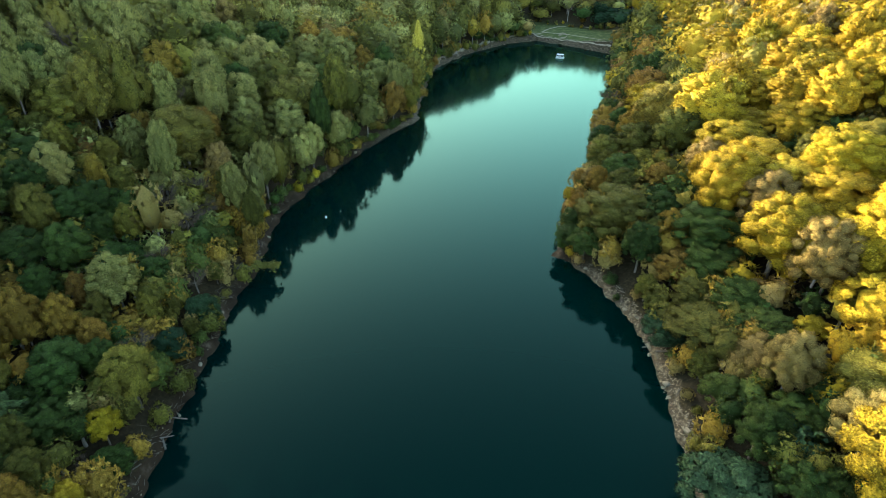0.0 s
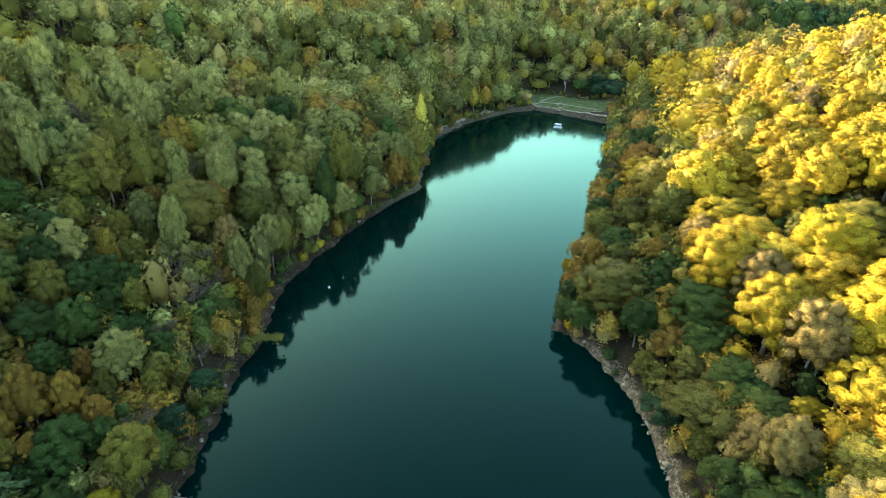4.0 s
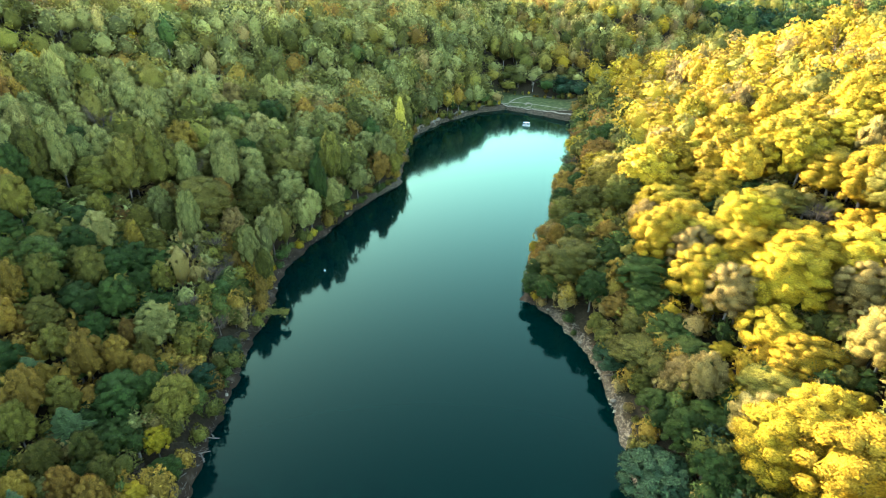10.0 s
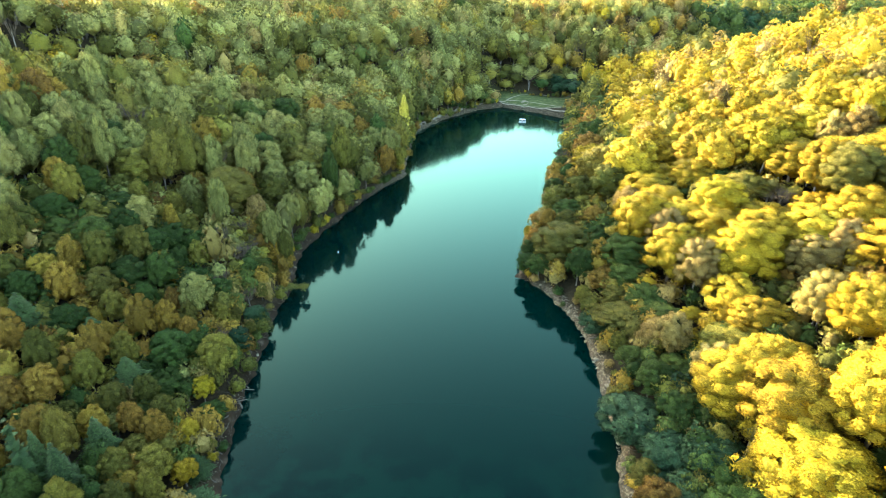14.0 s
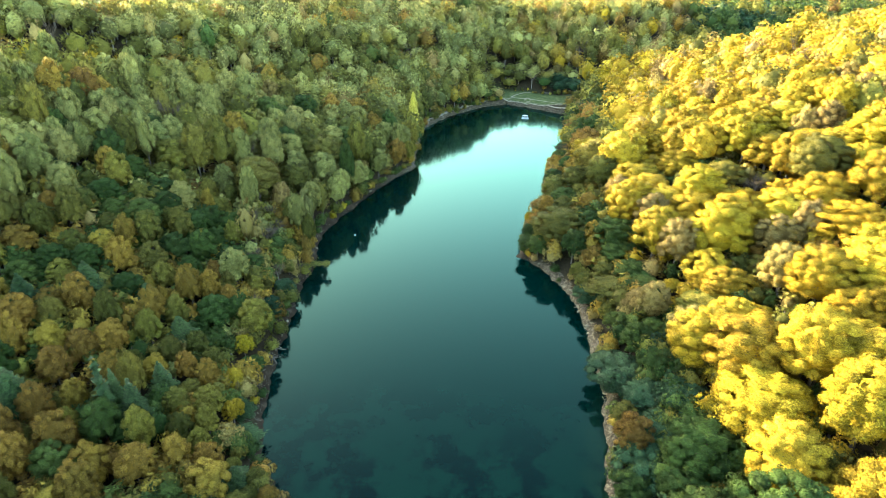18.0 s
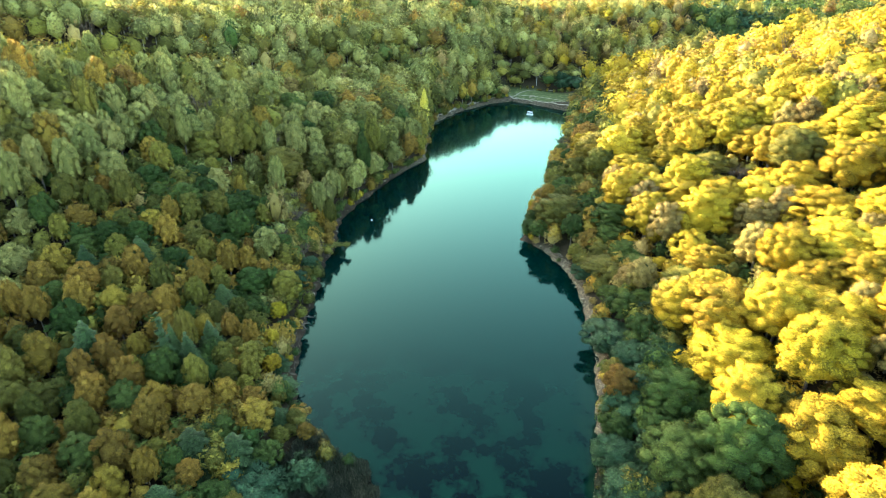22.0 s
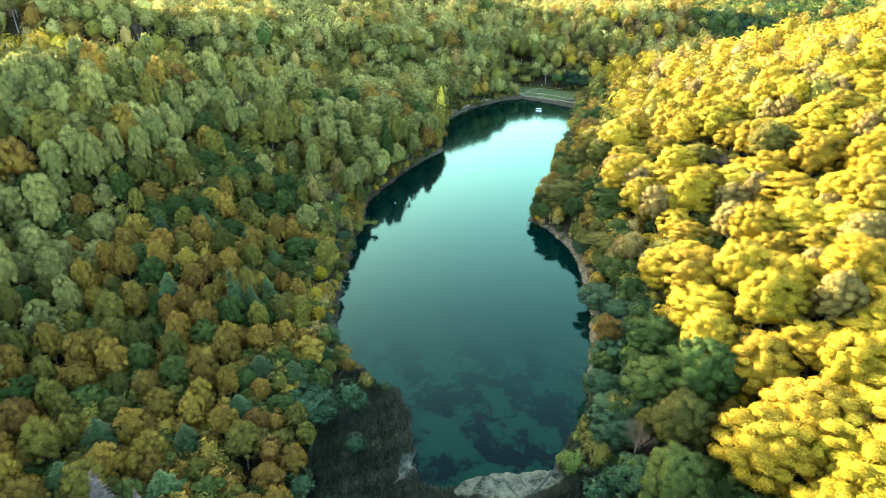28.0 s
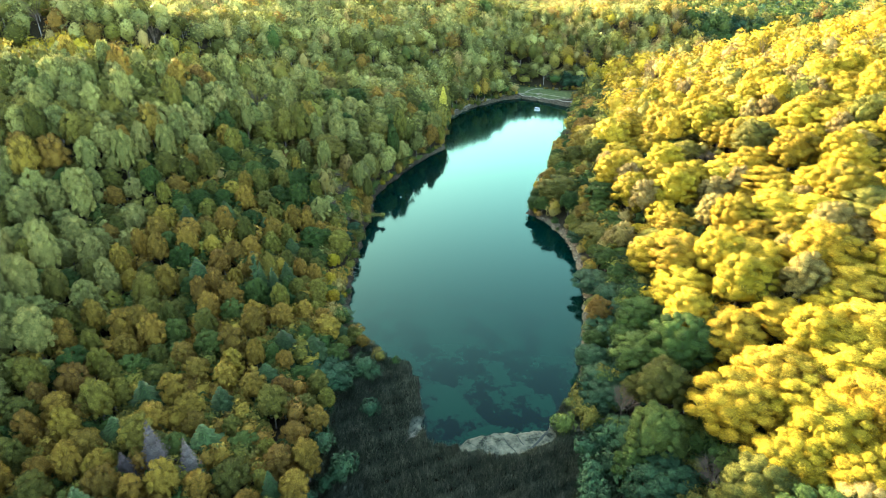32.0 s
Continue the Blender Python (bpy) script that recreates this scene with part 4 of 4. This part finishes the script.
stone_pool = [tagged(new("shore_stone", stone_mesh(k)), "pale weathered stone lying at the water's edge", "stone", "stones of the shore") for k in range(4)]
for k in range(120):
    size = rng.uniform(0.5, 1.3)
    if k < 60:
        u = rng.uniform()
        x, y = -4 + 40 * u + rng.normal(0, 0.4), 327.0 - 20 * u + rng.uniform(-0.4, 3.0) + 3 * math.sin(3 * u)
        size *= 0.9
    elif k < 72:
        x, y = 12 + rng.normal(0, 2.0), 328 + rng.normal(0, 1.6)
        size *= 1.3
    elif k < 100:
        y = rng.uniform(25, 125)
        x = np.interp(y, [p[1] for p in SHORE_EAST[19:9:-1]], [p[0] for p in SHORE_EAST[19:9:-1]]) + rng.uniform(-0.2, 2.0)
    else:
        y = rng.uniform(60, 300)
        x = np.interp(y, [p[1] for p in SHORE_WEST[9:28]], [p[0] for p in SHORE_WEST[9:28]]) - rng.uniform(-0.2, 1.6)
    m = Matrix.Translation((x, y, max(ground_at(x, y), -0.2) + 0.05 * size)) @ Matrix.Rotation(rng.uniform(0, 6.28), 4, "Z") @ Matrix.Diagonal((size, size * rng.uniform(0.7, 1.2), size, 1))
    if k < 4:
        stone_pool[k].matrix_basis = m
    else:
        copy_thing(stone_pool[k % 4], m)


def path_strip(name, points, width, label):
    """A trodden strip that lies on the ground."""
    dense = []
    for (x0, y0), (x1, y1) in zip(points[:-1], points[1:]):
        n = max(2, int(math.hypot(x1 - x0, y1 - y0) / 1.0))
        dense += [(x0 + (x1 - x0) * i / n, y0 + (y1 - y0) * i / n, x1 - x0, y1 - y0) for i in range(n)]
    rows = []
    for x, y, dx, dy in dense:
        ln = math.hypot(dx, dy)
        for k in (-1, -0.35, 0.35, 1):
            w = width / 2 * k * (1 + 0.25 * wave(np.array(x), np.array(y), 5, k))
            px, py = x - dy / ln * w, y + dx / ln * w
            rows.append((px, py, ground_at(px, py) + (0.06 if abs(k) < 1 else -0.05)))
    faces = [(4 * i + j, 4 * i + j + 1, 4 * i + j + 5, 4 * i + j + 4) for i in range(len(dense) - 1) for j in range(3)]
    return tagged(new(name, mesh_from(name, rows, faces, [GRAVEL], smooth=True)), label, "path", kind="structure")


path_strip("path", [(-6, 328), (2, 332.5), (14, 329.5), (28, 322.5), (40, 314.5)], 1.3, "pale gravel path along the crest of the dam")
path_strip("path", [(1, 333), (4, 340), (9, 347), (18, 350), (27, 346)], 1.5, "pale trodden path climbing from the dam to the wood")
path_strip("path", [(-46.6, 250), (-46.4, 262), (-41.6, 277), (-34.4, 293.5), (-25, 306.5), (-16, 318), (-6, 325.8)], 1.3, "pale stony track along the far bank")


path_strip("waterline", [(-3, 326.2), (10, 320.6), (20, 315.0), (34.5, 305.4)], 0.9, "pale stony waterline at the foot of the dam")


# ---------------------------------------------------------------- on the lake
WHITE = plain_material("white_paint", [(0.3, (0.34, 0.335, 0.31)), (0.7, (0.46, 0.45, 0.42))], 2.0, 0.5, 0.05)
DARK = plain_material("dark_glass", [(0.3, (0.02, 0.025, 0.03)), (0.7, (0.05, 0.055, 0.06))], 2.0, 0.15, 0.02)
GREY = plain_material("grey_boards", [(0.3, (0.22, 0.21, 0.19)), (0.7, (0.36, 0.34, 0.31))], 5.0, 0.8, 0.3)


def floating_cabin():
    raft = tagged(new("floating_cabin"), "small white floating cabin moored on the lake near the dam", "boat")
    deck = part("deck", box(bmesh.new(), -2.3, 2.3, -1.35, 1.35, 0.30, 0.42, 0.03), GREY, raft, "grey board deck")
    for y in (-0.9, 0.9):
        bm = bmesh.new()
        bmesh.ops.create_cone(bm, cap_ends=True, segments=14, radius1=0.38, radius2=0.38, depth=4.8, matrix=Matrix.Translation((0, y, 0.0)) @ Matrix.Rotation(math.pi / 2, 4, "Y"))
        part("float", bm, WHITE, raft)
    for x0, x1, y0, y1 in ((-1.9, 1.9, -1.05, -0.97), (-1.9, 1.9, 0.97, 1.05), (-1.9, -1.82, -0.97, 0.97), (1.82, 1.9, -0.97, 0.97)):
        part("wall", box(bmesh.new(), x0, x1, y0, y1, 0.42, 1.15, 0.01), WHITE, raft)
        part("window_band", box(bmesh.new(), x0 + 0.02, x1 - 0.02, y0 + 0.02, y1 - 0.02, 1.15, 2.05), DARK, raft, "dark window band")
    for x in (-1.86, -0.6, 0.6, 1.86):
        for y in (-1.01, 1.01):
            part("post", box(bmesh.new(), x - 0.05, x + 0.05, y - 0.05, y + 0.05, 1.1, 2.06), WHITE, raft)
    part("roof", box(bmesh.new(), -1.98, 1.98, -1.12, 1.12, 2.06, 2.18, 0.04), WHITE, raft, "flat white roof")
    part("door", box(bmesh.new(), -0.4, 0.4, -1.09, -1.052, 0.45, 1.82, 0.01), GREY, raft)
    raft.matrix_basis = pose(9.9, 292.5, 0.0, 0, 0, -12) @ Matrix.Scale(0.80, 4)


floating_cabin()
bm = bmesh.new()
bmesh.ops.create_uvsphere(bm, u_segments=14, v_segments=10, radius=0.3)
buoy = tagged(new("buoy"), "small round white buoy floating in the dark reflection", "buoy")
part("ball", bm, WHITE, buoy)
bm = bmesh.new()
bmesh.ops.create_cone(bm, cap_ends=True, segments=8, radius1=0.07, radius2=0.05, depth=0.3, matrix=Matrix.Translation((0, 0, 0.4)))
part("ring_post", bm, GREY, buoy)
buoy.matrix_basis = pose(-49, 130.7, 0.12)


def fallen_tree():
    ob = tagged(new("fallen_tree"), "fallen pale tree with a leafy top over the water", "tree")
    v, f = tube_arrays([(-2.4, 0, 0.55), (1, 0.2, 0.8), (4, 0.1, 0.8), (8.2, 0.3, 0.7)], [0.22, 0.19, 0.15, 0.05], 8)
    t = new("trunk", mesh_from("trunk", v, f, [DRIFT], smooth=True))
    pieces = [tube_arrays([(a, 0.1, 0.8), (a + 1.3, s * 1.1, 1.3)], [0.07, 0.02], 5) for a, s in ((2.0, -1), (3.2, 1), (4.4, -1), (5.4, 1), (6.4, -1))]
    b = new("branch", mesh_from("branch", *joined(pieces), [DRIFT], smooth=True))
    r = np.random.default_rng(77)
    pos = np.stack([r.uniform(3.2, 9.0, 420), r.normal(0, 0.75, 420), 0.9 + np.abs(r.normal(0, 0.55, 420))], 1)
    cv, cf = sprays(r, pos, np.tile((0, 0, 1.0), (420, 1)), 0.3)
    c = new("crown", mesh_from("crown", cv, cf, [LEAF["olive"]]))
    for o in (t, b, c):
        o.parent = ob
    ob.matrix_basis = pose(-59.0, 103.4, max(ground_at(-59, 103.4) - 0.5, 0.1), 0, 0, 7)


fallen_tree()


def dead_branch(x, y, turn, size):
    ob_pieces = [tube_arrays([(0, 0, 0.1), (1.2, 0.2, 0.5), (2.6, 0.1, 0.7)], [0.09, 0.07, 0.03], 6), tube_arrays([(0.9, 0.15, 0.4), (1.9, 0.8, 0.7), (2.9, 0.9, 0.8)], [0.06, 0.04, 0.02], 6),
                 tube_arrays([(1.4, 0.2, 0.5), (2.2, -0.6, 0.9)], [0.05, 0.02], 6)]
    ob = tagged(new("dead_branch", mesh_from("dead_branch", *joined(ob_pieces), [DRIFT], smooth=True)), "bleached forked dead branch sticking out of the reeds", "branch")
    ob.matrix_basis = Matrix.Translation((x, y, ground_at(x, y) + 1.0)) @ Matrix.Rotation(radians(turn), 4, "Z") @ Matrix.Scale(size, 4)


dead_branch(24.0, 7.7, 150, 1.3)
dead_branch(27.0, 3.2, 175, 0.9)
dead_branch(-18.5, -9.5, 35, 1.1)

# ---------------------------------------------------------------- reeds of the marshy head of the lake
def reeds():
    r = np.random.default_rng(5)
    x, y = r.uniform(-42, 32, 66000), r.uniform(-34, 26, 66000)
    x, y = np.append(x, r.uniform(-42, 30, 26000)), np.append(y, -34 - 106 * r.uniform(0, 1, 26000) ** 2.0)
    z, lake, d = land(x, y)
    mud = (np.hypot((x - 4) / 11.5, (y + 4.5 - 0.25 * (x - 4)) / 5.0) < 0.98) | (np.hypot((x + 17) / 2.0, (y + 4) / 4.0) < 0.9) | (np.hypot((x - 21) / 7.0, (y - 0.5 + 0.35 * (x - 21)) / 1.6) < 0.9)
    clump = wave(x, y, 6.5, 0.5) + 0.6 * wave(x, y, 2.7, 1.5)
    keep = (lake > 0.1) & (d < 4) & ~mud & (clump > -1.0)
    x, y, z, clump = x[keep], y[keep], z[keep], clump[keep]
    n, blades = len(x), 6
    mound = np.clip(1.5 + 0.9 * clump, 0.5, 2.7)[:, None]
    a, out = r.uniform(0, 6.283, (n, blades)), r.uniform(0.15, 0.60, (n, blades))
    foot = mound * r.uniform(0.0, 0.75, (n, blades))
    h = r.uniform(0.45, 1.0, (n, blades)) * (0.6 + 0.3 * mound)
    bx, by = x[:, None] + r.normal(0, 0.16, (n, blades)), y[:, None] + r.normal(0, 0.16, (n, blades))
    wx, wy = np.sin(a) * 0.085, -np.cos(a) * 0.085
    tipx, tipy = bx + np.cos(a) * out, by + np.sin(a) * out
    zz = z[:, None] - 0.05 + foot
    v = np.stack([np.stack([bx - wx, by - wy, zz], -1), np.stack([bx + wx, by + wy, zz], -1), np.stack([tipx, tipy, zz + h], -1)], 2).reshape(-1, 3)
    up = unit(np.stack([0.55 * np.cos(a), 0.55 * np.sin(a), np.full_like(a, 0.8)], -1)).reshape(-1, 3)
    tri = v.reshape(-1, 3, 3)
    under_ = (np.cross(tri[:, 1] - tri[:, 0], tri[:, 2] - tri[:, 0]) * up).sum(1) < 0
    ix = np.arange(len(v)).reshape(-1, 3)
    ix[under_] = ix[under_][:, [1, 0, 2]]
    me = mesh_from("reeds", v, ix, [LEAF["reed"]], normals=np.repeat(up, 3, 0))
    me.attributes.new("tone", "FLOAT", "POINT").data.foreach_set("value", np.repeat(np.clip(0.42 + 0.08 * wave(x, y, 17, 2.0) + 0.20 * clump + r.normal(0, 0.22, n), 0, 0.98), blades * 3).astype(np.float32))
    tagged(new("reeds", me), "dense grey-green reeds over the marsh at the lake's head", "reeds", kind="stuff")


reeds()
willow_pool = [shrub("pine", 470), shrub("pine", 471)]
for o, (x, y) in zip(willow_pool, ((-36.7, 9.6), (-31, 12))):
    o.matrix_basis = Matrix.Translation((x, y, ground_at(x, y) - 0.1)) @ Matrix.Scale(1.3, 4)
for k in range(46):
    x, y = rng.choice([rng.uniform(-40, -28), rng.uniform(20, 30)]), rng.uniform(-45, 14)
    z_, lake_, d_ = land(np.array([x]), np.array([y]))
    if lake_[0] < 1.5 or d_[0] > 3 or (abs(x + 2) < 17 and y > -22):
        continue
    m = Matrix.Translation((x, y, float(z_[0]) - 0.1)) @ Matrix.Rotation(rng.uniform(0, 6.28), 4, "Z") @ Matrix.Scale(rng.uniform(0.8, 1.6), 4)
    tagged(copy_thing(willow_pool[int(rng.integers(len(willow_pool)))], m), "low green shrub growing among the marsh reeds", "shrub", "shrubs of the marsh")
for k in range(26):
    x = rng.uniform(-8, 42)
    y = 352 - 0.35 * (x - 15) + rng.uniform(-6, 3)
    m = Matrix.Translation((x, y, ground_at(x, y) - 0.1)) @ Matrix.Rotation(rng.uniform(0, 6.28), 4, "Z") @ Matrix.Scale(rng.uniform(0.4, 0.9), 4)
    tagged(copy_thing(shrub_pool[list(shrub_pool)[int(rng.integers(len(shrub_pool)))]], m), "low shrub on the grassy bank behind the dam", "shrub", "shrubs of the dam")


def bank_litter():
    """Sticks and broken branches washed up along both banks, too many to count."""
    r = np.random.default_rng(11)
    pieces = []
    for k in range(620):
        if k % 3:
            y = r.uniform(28, 150)
            x = np.interp(y, [p[1] for p in SHORE_WEST[5:18]], [p[0] for p in SHORE_WEST[5:18]]) - r.uniform(0.2, 3.6)
        else:
            y = r.uniform(18, 118)
            x = np.interp(y, [p[1] for p in SHORE_EAST[19:10:-1]], [p[0] for p in SHORE_EAST[19:10:-1]]) + r.uniform(0.2, 2.8)
        a, ln = r.uniform(0, 6.28), r.uniform(0.5, 2.2)
        dx, dy = math.cos(a) * ln / 2, math.sin(a) * ln / 2
        pieces.append((x, y, dx, dy, r.uniform(0.02, 0.05), r.uniform(0.0, 0.35)))
    px, py = np.array([p[0] for p in pieces]), np.array([p[1] for p in pieces])
    z = np.maximum(land(px, py)[0], 0.0)
    out = [tube_arrays([(x - dx, y - dy, h + 0.04), (x + dx, y + dy, h + 0.06 + lift)], [rad, rad * 0.5], 4) for (x, y, dx, dy, rad, lift), h in zip(pieces, z)]
    tagged(new("bank_litter", mesh_from("bank_litter", *joined(out), [DRIFT])), "washed-up sticks and broken branches along the banks", "driftwood", kind="stuff")


bank_litter()


def bank_rubble():
    """Broken stones strewn over both banks and at the foot of the dam."""
    r = np.random.default_rng(12)
    pieces = []
    for k in range(1500):
        if k % 5 == 0:
            y = r.uniform(30, 290)
            x = np.interp(y, [p[1] for p in SHORE_WEST[5:28]], [p[0] for p in SHORE_WEST[5:28]]) - r.uniform(0.0, 2.0)
        else:
            y = r.uniform(16, 122)
            x = np.interp(y, [p[1] for p in SHORE_EAST[19:9:-1]], [p[0] for p in SHORE_EAST[19:9:-1]]) + r.uniform(-0.2, 2.2)
        pieces.append((x, y, r.uniform(0.05, 0.17)))
    px, py = np.array([p[0] for p in pieces]), np.array([p[1] for p in pieces])
    z = np.maximum(land(px, py)[0], -0.05)
    out = [(ICO * s * r.uniform(0.7, 1.3, (12, 1)) * (1, 1, 0.6) + (x, y, h + 0.2 * s), ICO_F) for (x, y, s), h in zip(pieces, z)]
    tagged(new("bank_rubble", mesh_from("bank_rubble", *joined(out), [STONE])), "grey-brown broken stones strewn along the banks", "stones", kind="stuff")


bank_rubble()
WET = plain_material("wet_mud", [(0.3, (0.008, 0.011, 0.010)), (0.7, (0.020, 0.025, 0.021))], 3.0, 0.8, 0.2)
for pts, wide in (([(14.0, 1.2), (11.6, -3.0), (9.0, -7.0), (7.2, -10.2)], 0.8), ([(3.0, -3.6), (4.2, -5.6), (6.0, -7.4), (7.2, -9.6)], 0.35), ([(6.2, -2.8), (7.2, -4.6), (8.6, -6.2)], 0.3), ([(9.0, -2.4), (9.6, -4.0), (10.4, -5.2)], 0.28)):
    ob = path_strip("mud_channel", pts, wide, "dark wet channel cut into the mud flat")
    ob.data.materials.clear()
    ob.data.materials.append(WET)
    ob["category"] = "channel"
